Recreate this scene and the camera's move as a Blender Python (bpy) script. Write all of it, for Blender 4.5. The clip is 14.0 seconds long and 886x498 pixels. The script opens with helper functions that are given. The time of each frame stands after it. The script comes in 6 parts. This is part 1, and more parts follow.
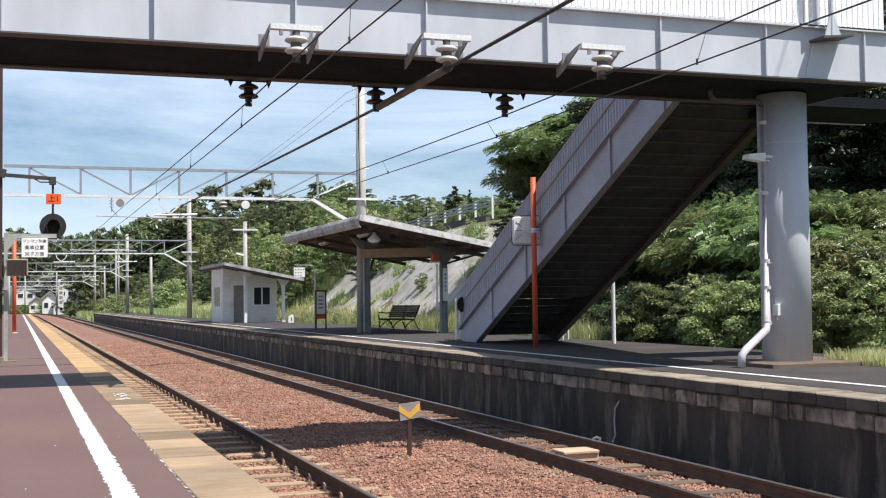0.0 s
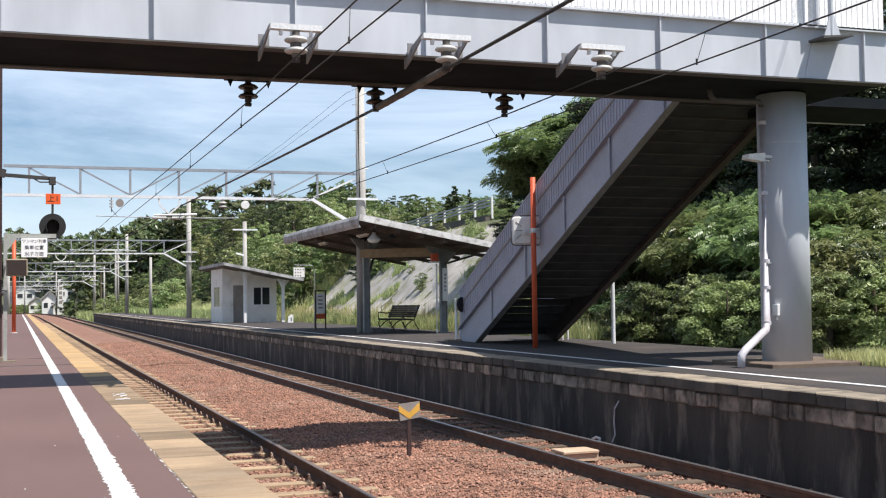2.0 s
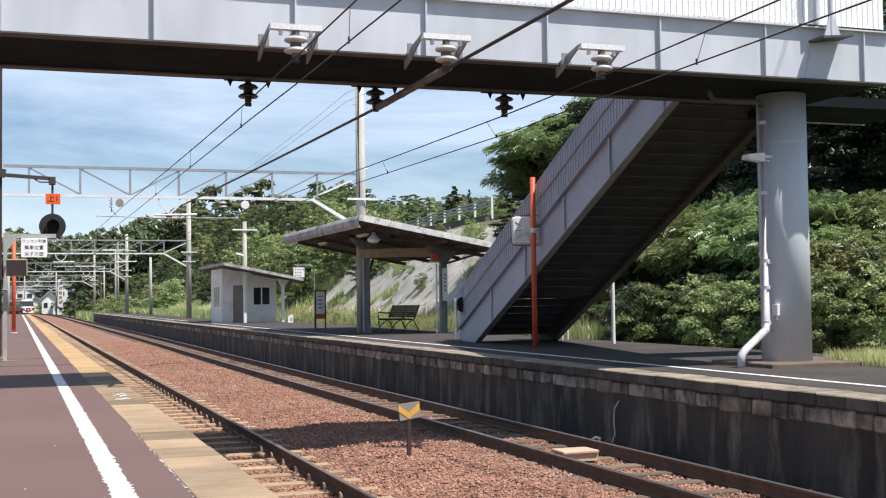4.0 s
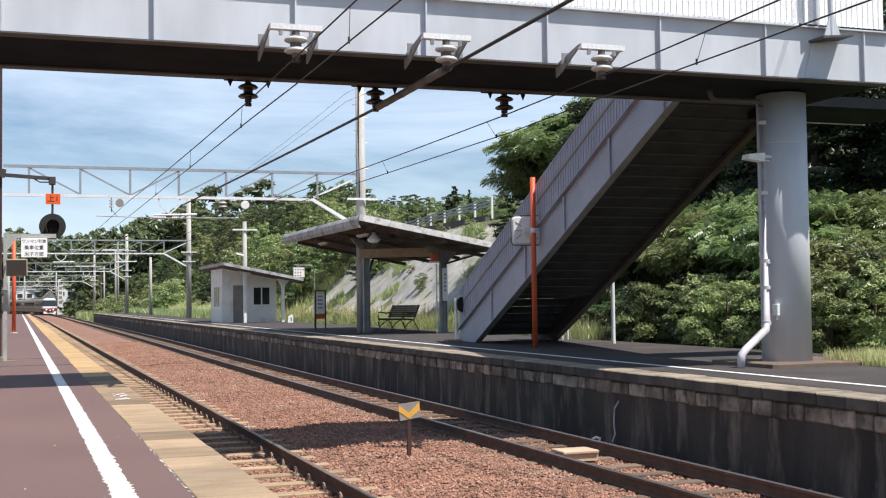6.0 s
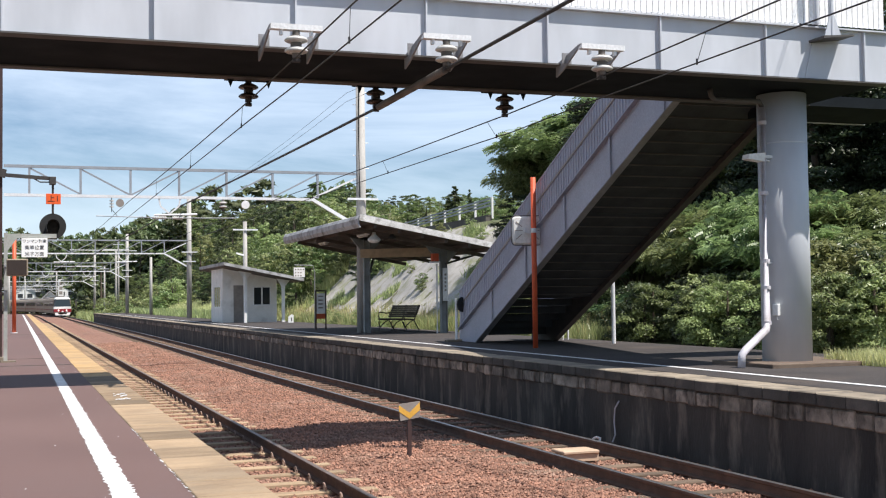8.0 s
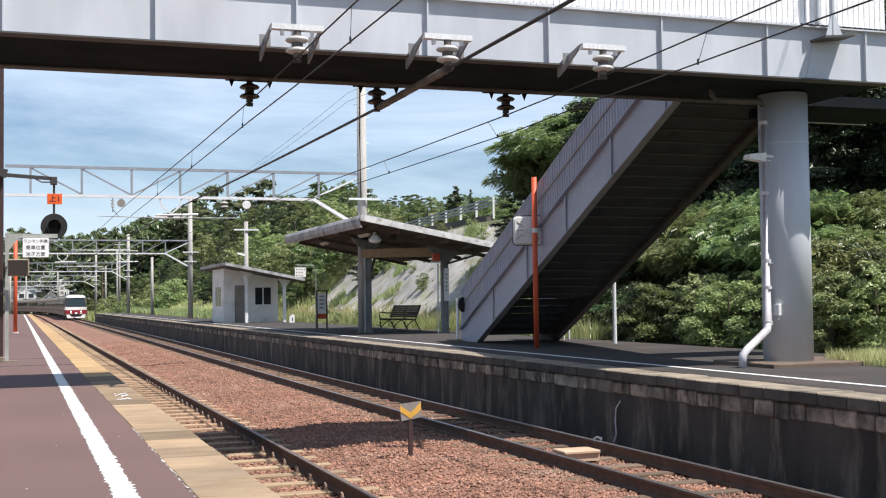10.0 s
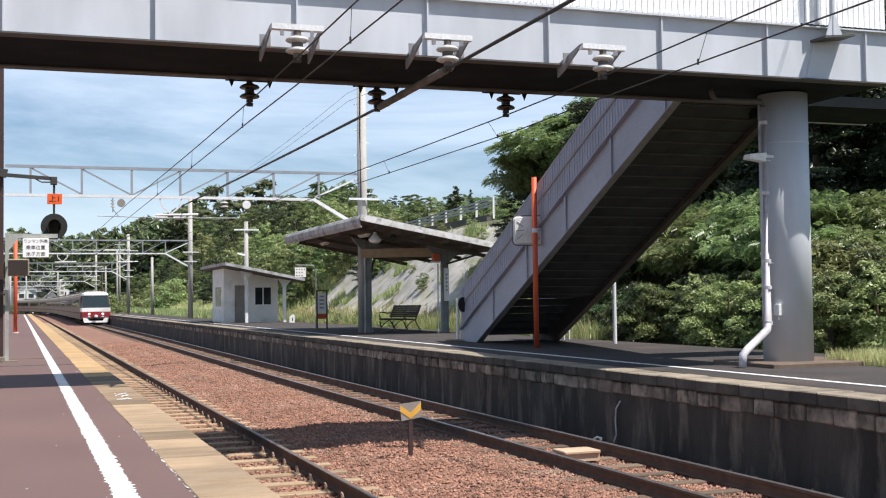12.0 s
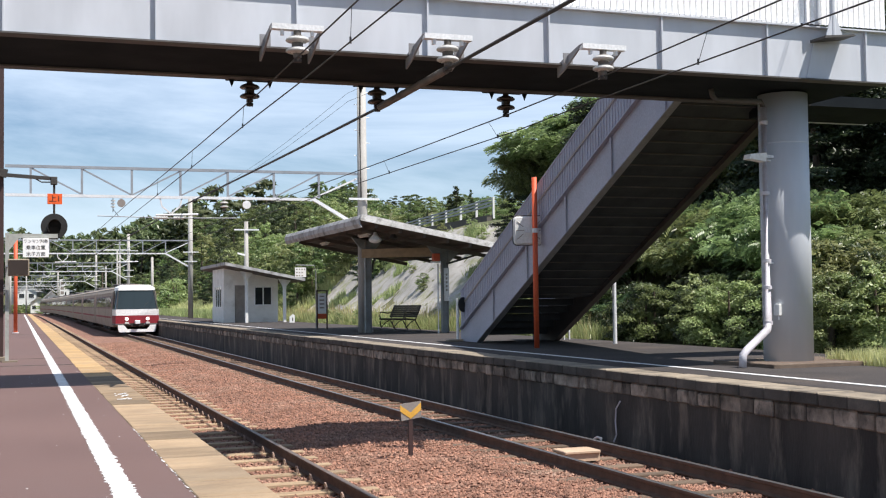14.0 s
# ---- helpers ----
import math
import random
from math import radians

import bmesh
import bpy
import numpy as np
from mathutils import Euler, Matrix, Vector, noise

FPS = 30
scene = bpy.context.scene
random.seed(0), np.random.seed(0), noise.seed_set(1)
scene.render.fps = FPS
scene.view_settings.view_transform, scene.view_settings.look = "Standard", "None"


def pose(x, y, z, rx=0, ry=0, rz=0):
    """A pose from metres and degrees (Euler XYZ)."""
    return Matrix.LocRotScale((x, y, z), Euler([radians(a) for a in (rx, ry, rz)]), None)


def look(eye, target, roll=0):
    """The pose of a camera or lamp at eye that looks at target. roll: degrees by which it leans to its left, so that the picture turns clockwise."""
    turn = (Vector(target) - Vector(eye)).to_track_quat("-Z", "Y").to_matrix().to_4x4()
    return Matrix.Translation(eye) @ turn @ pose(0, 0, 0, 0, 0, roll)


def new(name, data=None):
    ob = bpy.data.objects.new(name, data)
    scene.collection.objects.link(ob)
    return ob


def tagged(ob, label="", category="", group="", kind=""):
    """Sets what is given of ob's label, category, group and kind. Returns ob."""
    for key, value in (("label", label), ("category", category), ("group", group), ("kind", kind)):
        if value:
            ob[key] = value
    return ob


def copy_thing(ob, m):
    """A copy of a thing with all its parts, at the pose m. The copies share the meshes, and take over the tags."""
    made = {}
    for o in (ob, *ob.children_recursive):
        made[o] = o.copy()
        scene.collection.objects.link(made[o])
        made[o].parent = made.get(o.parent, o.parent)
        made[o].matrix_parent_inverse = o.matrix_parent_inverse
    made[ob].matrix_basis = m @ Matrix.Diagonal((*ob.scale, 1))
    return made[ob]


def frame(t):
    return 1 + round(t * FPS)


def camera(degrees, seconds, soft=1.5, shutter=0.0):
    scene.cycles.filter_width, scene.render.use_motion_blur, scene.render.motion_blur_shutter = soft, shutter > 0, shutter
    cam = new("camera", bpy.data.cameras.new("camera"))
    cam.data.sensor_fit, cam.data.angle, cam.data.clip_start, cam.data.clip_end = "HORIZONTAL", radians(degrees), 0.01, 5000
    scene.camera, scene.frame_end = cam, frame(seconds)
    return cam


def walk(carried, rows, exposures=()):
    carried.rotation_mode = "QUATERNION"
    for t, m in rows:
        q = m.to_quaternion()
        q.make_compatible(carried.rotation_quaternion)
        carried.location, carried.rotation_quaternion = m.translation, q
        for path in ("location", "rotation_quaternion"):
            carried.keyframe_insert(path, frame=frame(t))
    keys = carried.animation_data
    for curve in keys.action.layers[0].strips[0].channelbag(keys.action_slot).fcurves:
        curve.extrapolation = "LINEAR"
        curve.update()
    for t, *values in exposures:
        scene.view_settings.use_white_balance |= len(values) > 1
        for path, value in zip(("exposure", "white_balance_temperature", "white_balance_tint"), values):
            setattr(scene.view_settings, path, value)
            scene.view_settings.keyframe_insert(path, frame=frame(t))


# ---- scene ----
# ---- camera ----
EYE = Vector((0.0, 0.0, 2.0))


def aim(yaw, pitch, roll):
    a, b = radians(yaw), radians(pitch)
    ahead = Vector((math.sin(a) * math.cos(b), math.cos(a) * math.cos(b), math.sin(b)))
    return look(EYE, EYE + ahead * 10, roll)


cam = camera(40.59, 14.0, soft=1.15)
YAW, PITCH, ROLL = 19.568, 2.409, -0.745
walk(cam, [(0, aim(YAW, PITCH, ROLL)), (1.0, aim(YAW, PITCH, ROLL)), (2.5, aim(YAW + 0.02, PITCH, ROLL)), (5.5, aim(YAW + 0.02, PITCH, ROLL)),
           (7.0, aim(YAW + 0.012, PITCH, ROLL)), (8.2, aim(YAW, PITCH, ROLL)), (10.3, aim(YAW - 0.05, PITCH, ROLL)), (12.0, aim(YAW - 0.05, PITCH, ROLL)),
           (14.0, aim(YAW - 0.055, PITCH, ROLL))])

# ---- light ----
SUN_TO = Vector((0.40, -0.40, 1.0)).normalized()
sun = new("sun", bpy.data.lights.new("sun", "SUN"))
sun.data.energy, sun.data.angle, sun.data.color = 5.0, radians(0.55), (1.0, 0.945, 0.88)
sun.matrix_world = look(SUN_TO * 50, (0, 0, 0))
world = bpy.data.worlds.new("sky")
scene.world = world
world.use_nodes = True
wn, wl = world.node_tree.nodes, world.node_tree.links
sky = wn.new("ShaderNodeTexSky")
sky.sky_type, sky.sun_disc = "NISHITA", False
sky.sun_elevation = math.asin(SUN_TO.z)
sky.sun_rotation = math.atan2(SUN_TO.x, SUN_TO.y)
sky.air_density, sky.dust_density, sky.ozone_density = 1.0, 0.1, 5.0
tc = wn.new("ShaderNodeTexCoord")
mp = wn.new("ShaderNodeMapping")
mp.inputs["Rotation"].default_value = (0, 0, radians(-20))
mp.inputs["Scale"].default_value = (1.0, 2.0, 6.5)
cn = wn.new("ShaderNodeTexNoise")
cn.inputs["Scale"].default_value, cn.inputs["Detail"].default_value, cn.inputs["Roughness"].default_value = 1.7, 8, 0.6
cn.inputs["Distortion"].default_value = 0.5
cr = wn.new("ShaderNodeValToRGB")
cr.color_ramp.elements[0].position, cr.color_ramp.elements[1].position = 0.38, 0.74
cr.color_ramp.elements[1].color = (0.8, 0.8, 0.8, 1)
cloud = wn.new("ShaderNodeMix")
cloud.data_type = "RGBA"
cloud.inputs[7].default_value = (9.3, 10.7, 12.7, 1)
wl.new(tc.outputs["Generated"], mp.inputs["Vector"])
wl.new(mp.outputs["Vector"], cn.inputs["Vector"])
wl.new(cn.outputs["Fac"], cr.inputs["Fac"])
wl.new(cr.outputs["Color"], cloud.inputs[0])
wl.new(sky.outputs["Color"], cloud.inputs[6])
wl.new(cloud.outputs[2], wn["Background"].inputs["Color"])
wn["Background"].inputs["Strength"].default_value = 0.075
scene.view_settings.exposure = 0.53


# ---- materials ----
def rgb(c):
    return (*c, 1) if len(c) == 3 else c


def mat(name, c1, c2=None, scale=3.0, rough=0.7, metal=0.0, bump=0.15, fine=60.0, stretch=(1, 1, 1), island=0.0, piece=0.0, dirt=None, dirt_scale=0.6, dirt_amount=0.5, spec=0.5):
    """Two scales of noise on colour and relief; island and piece vary the value piece by piece; dirt is a third colour in blotches."""
    m = bpy.data.materials.new(name)
    m.use_nodes = True
    n, l = m.node_tree.nodes, m.node_tree.links
    bsdf = n["Principled BSDF"]
    bsdf.inputs["Metallic"].default_value = metal
    bsdf.inputs["Specular IOR Level"].default_value = spec
    c2 = c2 or tuple(v * 0.75 for v in c1)
    co = n.new("ShaderNodeTexCoord")
    ma = n.new("ShaderNodeMapping")
    ma.inputs["Scale"].default_value = stretch
    l.new(co.outputs["Object"], ma.inputs["Vector"])
    if piece:
        # each piece is cut from another place of the pattern
        own, sh = n.new("ShaderNodeObjectInfo"), n.new("ShaderNodeVectorMath")
        sh.operation = "SCALE"
        sh.inputs[0].default_value = (31.0, 57.0, 43.0)
        l.new(own.outputs["Random"], sh.inputs["Scale"])
        l.new(sh.outputs["Vector"], ma.inputs["Location"])
    na, nb = n.new("ShaderNodeTexNoise"), n.new("ShaderNodeTexNoise")
    for t, s, d in ((na, scale, 6), (nb, fine, 4)):
        t.inputs["Scale"].default_value, t.inputs["Detail"].default_value = s, d
        l.new(ma.outputs["Vector"], t.inputs["Vector"])
    ra = n.new("ShaderNodeValToRGB")
    ra.color_ramp.elements[0].position, ra.color_ramp.elements[1].position = 0.32, 0.68
    ra.color_ramp.elements[0].color, ra.color_ramp.elements[1].color = rgb(c1), rgb(c2)
    l.new(na.outputs["Fac"], ra.inputs["Fac"])
    last = ra.outputs["Color"]
    if dirt:
        nd = n.new("ShaderNodeTexNoise")
        nd.inputs["Scale"].default_value, nd.inputs["Detail"].default_value, nd.inputs["Roughness"].default_value = dirt_scale, 8, 0.65
        l.new(ma.outputs["Vector"], nd.inputs["Vector"])
        rd = n.new("ShaderNodeValToRGB")
        rd.color_ramp.elements[0].position, rd.color_ramp.elements[1].position = 0.5, 0.68
        rd.color_ramp.elements[1].color = (dirt_amount,) * 3 + (1,)
        l.new(nd.outputs["Fac"], rd.inputs["Fac"])
        mx = n.new("ShaderNodeMix")
        mx.data_type = "RGBA"
        l.new(rd.outputs["Color"], mx.inputs[0])
        l.new(last, mx.inputs[6])
        mx.inputs[7].default_value = rgb(dirt)
        last = mx.outputs[2]
    val = n.new("ShaderNodeMath")
    val.operation, val.use_clamp = "MULTIPLY_ADD", False
    l.new(nb.outputs["Fac"], val.inputs[0])
    val.inputs[1].default_value, val.inputs[2].default_value = 0.5, 0.75
    vout = val.outputs[0]
    for amount, kind, sock in ((island, "ShaderNodeNewGeometry", "Random Per Island"), (piece, "ShaderNodeObjectInfo", "Random")):
        if amount:
            g = n.new(kind)
            a = n.new("ShaderNodeMath")
            a.operation = "MULTIPLY_ADD"
            l.new(g.outputs[sock], a.inputs[0])
            a.inputs[1].default_value, a.inputs[2].default_value = amount, 1 - amount / 2
            b = n.new("ShaderNodeMath")
            b.operation = "MULTIPLY"
            l.new(a.outputs[0], b.inputs[0])
            l.new(vout, b.inputs[1])
            vout = b.outputs[0]
    hsv = n.new("ShaderNodeHueSaturation")
    l.new(last, hsv.inputs["Color"])
    l.new(vout, hsv.inputs["Value"])
    l.new(hsv.outputs["Color"], bsdf.inputs["Base Color"])
    rr = n.new("ShaderNodeMath")
    rr.operation = "MULTIPLY_ADD"
    l.new(na.outputs["Fac"], rr.inputs[0])
    rr.inputs[1].default_value, rr.inputs[2].default_value = 0.25, rough - 0.12
    l.new(rr.outputs[0], bsdf.inputs["Roughness"])
    if bump:
        bp = n.new("ShaderNodeBump")
        bp.inputs["Strength"].default_value, bp.inputs["Distance"].default_value = bump, 0.02
        l.new(nb.outputs["Fac"], bp.inputs["Height"])
        l.new(bp.outputs["Normal"], bsdf.inputs["Normal"])
    return m


def leaf_mat(name, c1, c2, rough=0.4):
    m = bpy.data.materials.new(name)
    m.use_nodes = True
    n, l = m.node_tree.nodes, m.node_tree.links
    bsdf = n["Principled BSDF"]
    g, oi = n.new("ShaderNodeNewGeometry"), n.new("ShaderNodeObjectInfo")
    ra = n.new("ShaderNodeValToRGB")
    ra.color_ramp.elements[0].color, ra.color_ramp.elements[1].color = rgb(c1), rgb(c2)
    l.new(g.outputs["Random Per Island"], ra.inputs["Fac"])
    hsv = n.new("ShaderNodeHueSaturation")
    ad = n.new("ShaderNodeMath")
    ad.operation = "MULTIPLY_ADD"
    ad.inputs[1].default_value, ad.inputs[2].default_value = 0.5, 0.75
    l.new(oi.outputs["Random"], ad.inputs[0])
    co, nz = n.new("ShaderNodeTexCoord"), n.new("ShaderNodeTexNoise")
    nz.inputs["Scale"].default_value, nz.inputs["Detail"].default_value = 0.9, 3
    l.new(co.outputs["Object"], nz.inputs["Vector"])
    cl = n.new("ShaderNodeMath")
    cl.operation = "MULTIPLY_ADD"
    cl.inputs[1].default_value, cl.inputs[2].default_value = 1.1, 0.45
    l.new(nz.outputs["Fac"], cl.inputs[0])
    mu = n.new("ShaderNodeMath")
    mu.operation = "MULTIPLY"
    l.new(ad.outputs[0], mu.inputs[0])
    l.new(cl.outputs[0], mu.inputs[1])
    l.new(mu.outputs[0], hsv.inputs["Value"])
    hu = n.new("ShaderNodeMath")
    hu.operation = "MULTIPLY_ADD"
    hu.inputs[1].default_value, hu.inputs[2].default_value = 0.05, 0.475
    l.new(oi.outputs["Random"], hu.inputs[0])
    l.new(hu.outputs[0], hsv.inputs["Hue"])
    l.new(ra.outputs["Color"], hsv.inputs["Color"])
    l.new(hsv.outputs["Color"], bsdf.inputs["Base Color"])
    bsdf.inputs["Roughness"].default_value = rough
    tr = n.new("ShaderNodeBsdfTranslucent")
    l.new(hsv.outputs["Color"], tr.inputs["Color"])
    mix = n.new("ShaderNodeMixShader")
    mix.inputs[0].default_value = 0.4
    l.new(bsdf.outputs[0], mix.inputs[1])
    l.new(tr.outputs[0], mix.inputs[2])
    l.new(mix.outputs[0], n["Material Output"].inputs["Surface"])
    return m


def glow(name, c, strength):
    m = bpy.data.materials.new(name)
    m.use_nodes = True
    b = m.node_tree.nodes["Principled BSDF"]
    b.inputs["Base Color"].default_value = rgb(c)
    b.inputs["Emission Color"].default_value = rgb(c)
    b.inputs["Emission Strength"].default_value = strength
    return m


def glass(name, c, rough=0.05, spec=0.8, coat=0.5):
    m = bpy.data.materials.new(name)
    m.use_nodes = True
    b = m.node_tree.nodes["Principled BSDF"]
    b.inputs["Base Color"].default_value = rgb(c)
    b.inputs["Roughness"].default_value = rough
    b.inputs["Specular IOR Level"].default_value = spec
    b.inputs["Coat Weight"].default_value = coat
    return m


M = {}
M["asphalt_red"] = mat("asphalt_red", (0.122, 0.071, 0.063), (0.148, 0.089, 0.079), 0.7, 0.85, bump=0.3, fine=140, dirt=(0.10, 0.068, 0.064), dirt_scale=0.35, stretch=(1, 0.6, 1))
M["asphalt"] = mat("asphalt", (0.047, 0.042, 0.041), (0.066, 0.058, 0.056), 0.9, 0.9, bump=0.4, fine=110, dirt=(0.10, 0.08, 0.068), dirt_scale=0.7, dirt_amount=0.6, spec=0.25)
M["strip"] = mat("edge_concrete", (0.31, 0.22, 0.135), (0.215, 0.152, 0.095), 4.0, 0.88, bump=0.4, fine=70, stretch=(0.5, 1.2, 1), piece=0.75, dirt=(0.22, 0.18, 0.13), dirt_scale=1.5)
M["strip_yellow"] = mat("faded_yellow_paint", (0.47, 0.30, 0.125), (0.36, 0.235, 0.12), 1.5, 0.8, bump=0.3, fine=60, piece=0.3, dirt=(0.3, 0.24, 0.17), dirt_scale=1.2)
M["paint_white"] = mat("white_line_paint", (0.8, 0.8, 0.8), (0.66, 0.65, 0.64), 5, 0.6, fine=50, dirt=(0.33, 0.26, 0.24), dirt_scale=15, dirt_amount=0.6)
M["coping"] = mat("coping_concrete", (0.31, 0.255, 0.19), (0.21, 0.175, 0.13), 2.5, 0.9, bump=0.35, fine=60, piece=0.3, dirt=(0.07, 0.065, 0.06), dirt_scale=1.8, dirt_amount=0.8)
M["block"] = mat("wall_block", (0.33, 0.28, 0.23), (0.10, 0.085, 0.072), 4, 0.9, bump=0.4, fine=50, piece=1.1, dirt=(0.04, 0.036, 0.033), dirt_scale=2.5, dirt_amount=1.0)
# Darker, blotched material for the coping faces that don't point up.
M["coping_side"] = mat("darker_coping_face", (0.085, 0.078, 0.07), (0.05, 0.046, 0.042), 2, 0.95, bump=0.4, fine=50, piece=0.6, dirt=(0.15, 0.13, 0.11), dirt_scale=2.5, dirt_amount=0.5)
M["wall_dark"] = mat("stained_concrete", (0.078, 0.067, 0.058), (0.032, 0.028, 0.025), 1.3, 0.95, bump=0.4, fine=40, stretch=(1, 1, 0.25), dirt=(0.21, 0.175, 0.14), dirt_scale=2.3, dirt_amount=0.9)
M["ballast"] = mat("ballast_bed", (0.34, 0.175, 0.12), (0.10, 0.05, 0.036), 9.0, 0.95, bump=1.0, fine=26, dirt=(0.26, 0.17, 0.12), dirt_scale=0.3)
M["stone"] = mat("ballast_stone", (0.34, 0.175, 0.118), (0.22, 0.118, 0.082), 1.0, 0.9, bump=0.2, fine=60, island=0.9, dirt=(0.36, 0.27, 0.21), dirt_scale=0.7)
M["sleeper"] = mat("sleeper_wood", (0.40, 0.29, 0.18), (0.27, 0.19, 0.12), 4, 0.9, bump=0.4, fine=40, stretch=(0.2, 3, 1), piece=0.4)
M["rail"] = mat("rail_rust", (0.13, 0.075, 0.05), (0.085, 0.05, 0.035), 6, 0.85, metal=0.0, fine=70)
M["rail_top"] = mat("rail_head_steel", (0.42, 0.40, 0.38), (0.3, 0.28, 0.26), 5, 0.35, metal=0.9, bump=0.03, stretch=(4, 0.2, 1))
M["rail_dull"] = mat("dull_rail_head", (0.2, 0.15, 0.12), (0.13, 0.1, 0.08), 5, 0.5, metal=0.3, bump=0.03)
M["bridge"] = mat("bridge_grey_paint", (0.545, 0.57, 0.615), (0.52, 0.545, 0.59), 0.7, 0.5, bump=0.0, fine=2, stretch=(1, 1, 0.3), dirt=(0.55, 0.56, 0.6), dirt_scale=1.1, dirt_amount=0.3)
# Near-black on purpose: the shade under the bridge is put into this colour.
M["bridge_shade"] = mat("shaded_soffit", (0.014, 0.018, 0.022), (0.010, 0.013, 0.016), 1.5, 0.9, fine=30, spec=0.1)
# Underside shade of the stairs is put into this dark grey.
M["stair_soffit"] = mat("shaded_stair_underside", (0.056, 0.059, 0.063), (0.040, 0.042, 0.046), 2, 0.9, fine=30, spec=0.2)
M["stair_paint"] = mat("stair_grey_paint", (0.37, 0.38, 0.455), (0.33, 0.34, 0.41), 1.0, 0.5, bump=0.04, fine=30, dirt=(0.3, 0.3, 0.34), dirt_scale=1.4, dirt_amount=0.4)
M["panel"] = mat("ribbed_panel", (0.62, 0.60, 0.60), (0.54, 0.52, 0.53), 1.5, 0.55, bump=0.05, fine=25)
M["panel_white"] = mat("white_panel", (0.90, 0.90, 0.90), (0.85, 0.85, 0.86), 1.0, 0.5, bump=0.03, fine=20)
M["concrete_pole"] = mat("pole_concrete", (0.45, 0.435, 0.41), (0.36, 0.345, 0.325), 3, 0.9, bump=0.2, fine=40, stretch=(1, 1, 0.2), dirt=(0.22, 0.2, 0.18), dirt_scale=2)
# Whiter than zinc: sunlight on the gantry's lower chord is put into it.
M["galv"] = mat("galvanised_steel", (0.78, 0.79, 0.80), (0.68, 0.69, 0.70), 3, 0.55, metal=0.1, fine=30)
M["steel_dark"] = mat("dark_steel", (0.07, 0.065, 0.06), (0.05, 0.045, 0.045), 3, 0.6, metal=0.3, fine=30)
M["cable"] = mat("cable_black", (0.03, 0.03, 0.03), (0.02, 0.02, 0.02), 3, 0.6)
M["porcelain"] = mat("white_porcelain", (0.58, 0.57, 0.55), (0.46, 0.45, 0.43), 6, 0.25, bump=0.02, fine=30)
M["porcelain_brown"] = mat("brown_porcelain", (0.05, 0.035, 0.03), (0.035, 0.025, 0.02), 6, 0.25, bump=0.02)
M["orange"] = mat("orange_paint", (0.62, 0.10, 0.035), (0.52, 0.085, 0.03), 2, 0.55, bump=0.05, fine=30)
M["black"] = mat("matt_black", (0.02, 0.02, 0.021), (0.015, 0.015, 0.015), 3, 0.7)
M["yellow"] = mat("yellow_reflector", (0.75, 0.42, 0.08), (0.65, 0.36, 0.06), 6, 0.4, bump=0.05)
M["greyplate"] = mat("weathered_plate", (0.30, 0.27, 0.24), (0.24, 0.21, 0.19), 5, 0.6)
M["white"] = mat("white_enamel", (0.8, 0.8, 0.79), (0.72, 0.72, 0.70), 2, 0.5, bump=0.03, fine=20)
M["cream"] = mat("cream_weatherboard", (0.84, 0.82, 0.78), (0.76, 0.74, 0.70), 2, 0.7, bump=0.1, fine=40, dirt=(0.4, 0.37, 0.32), dirt_scale=1.2, dirt_amount=0.4)
M["roof"] = mat("cement_roofing", (0.47, 0.47, 0.475), (0.34, 0.34, 0.345), 2.5, 0.9, bump=0.3, fine=30, dirt=(0.16, 0.15, 0.13), dirt_scale=2.5, dirt_amount=0.8)
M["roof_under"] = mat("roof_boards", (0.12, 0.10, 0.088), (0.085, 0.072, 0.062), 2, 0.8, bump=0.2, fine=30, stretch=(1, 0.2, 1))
M["ply"] = mat("timber_beam", (0.38, 0.27, 0.16), (0.28, 0.2, 0.12), 2, 0.7, stretch=(3, 0.4, 3))
M["post_green"] = mat("steel_post_grey", (0.28, 0.295, 0.29), (0.19, 0.2, 0.195), 2, 0.6, fine=30, dirt=(0.2, 0.17, 0.14), dirt_scale=2)
M["bench"] = mat("bench_wood", (0.05, 0.045, 0.038), (0.035, 0.03, 0.025), 4, 0.6, stretch=(1, 0.3, 1))
M["window"] = glass("window_glass", (0.03, 0.035, 0.04))
M["grass"] = leaf_mat("grass_blade", (0.24, 0.30, 0.11), (0.48, 0.51, 0.25))
M["dry_grass"] = leaf_mat("dry_grass_blade", (0.44, 0.47, 0.20), (0.68, 0.66, 0.36))
M["dry_stem"] = leaf_mat("dry_stem", (0.30, 0.25, 0.12), (0.55, 0.47, 0.25))
M["leaf"] = leaf_mat("leaf", (0.11, 0.15, 0.05), (0.27, 0.33, 0.125))
M["leaf_mid"] = leaf_mat("fresh_leaf", (0.09, 0.13, 0.04), (0.23, 0.285, 0.105))
M["sleeper_dark"] = mat("dark_sleeper_wood", (0.16, 0.11, 0.075), (0.10, 0.07, 0.05), 4, 0.9, bump=0.4, fine=40, stretch=(0.2, 3, 1), piece=0.6)
M["sign_white"] = mat("sign_white", (0.92, 0.92, 0.92), (0.88, 0.88, 0.88), 2, 0.5, bump=0.0)
# Dark trees' own green, also used to put shade into the undergrowth.
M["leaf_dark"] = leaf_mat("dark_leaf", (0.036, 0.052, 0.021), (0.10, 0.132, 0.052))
# Dark foliage with the wood's deep shade put into its colour as well.
M["leaf_deep"] = leaf_mat("shaded_green_leaf", (0.018, 0.026, 0.012), (0.06, 0.08, 0.034))
M["leaf_far"] = leaf_mat("distant_leaf", (0.07, 0.10, 0.04), (0.17, 0.21, 0.09))
M["frond"] = leaf_mat("feathery_leaf", (0.105, 0.15, 0.055), (0.30, 0.37, 0.15))
M["leaf_light"] = leaf_mat("pale_leaf", (0.19, 0.24, 0.09), (0.42, 0.47, 0.20))
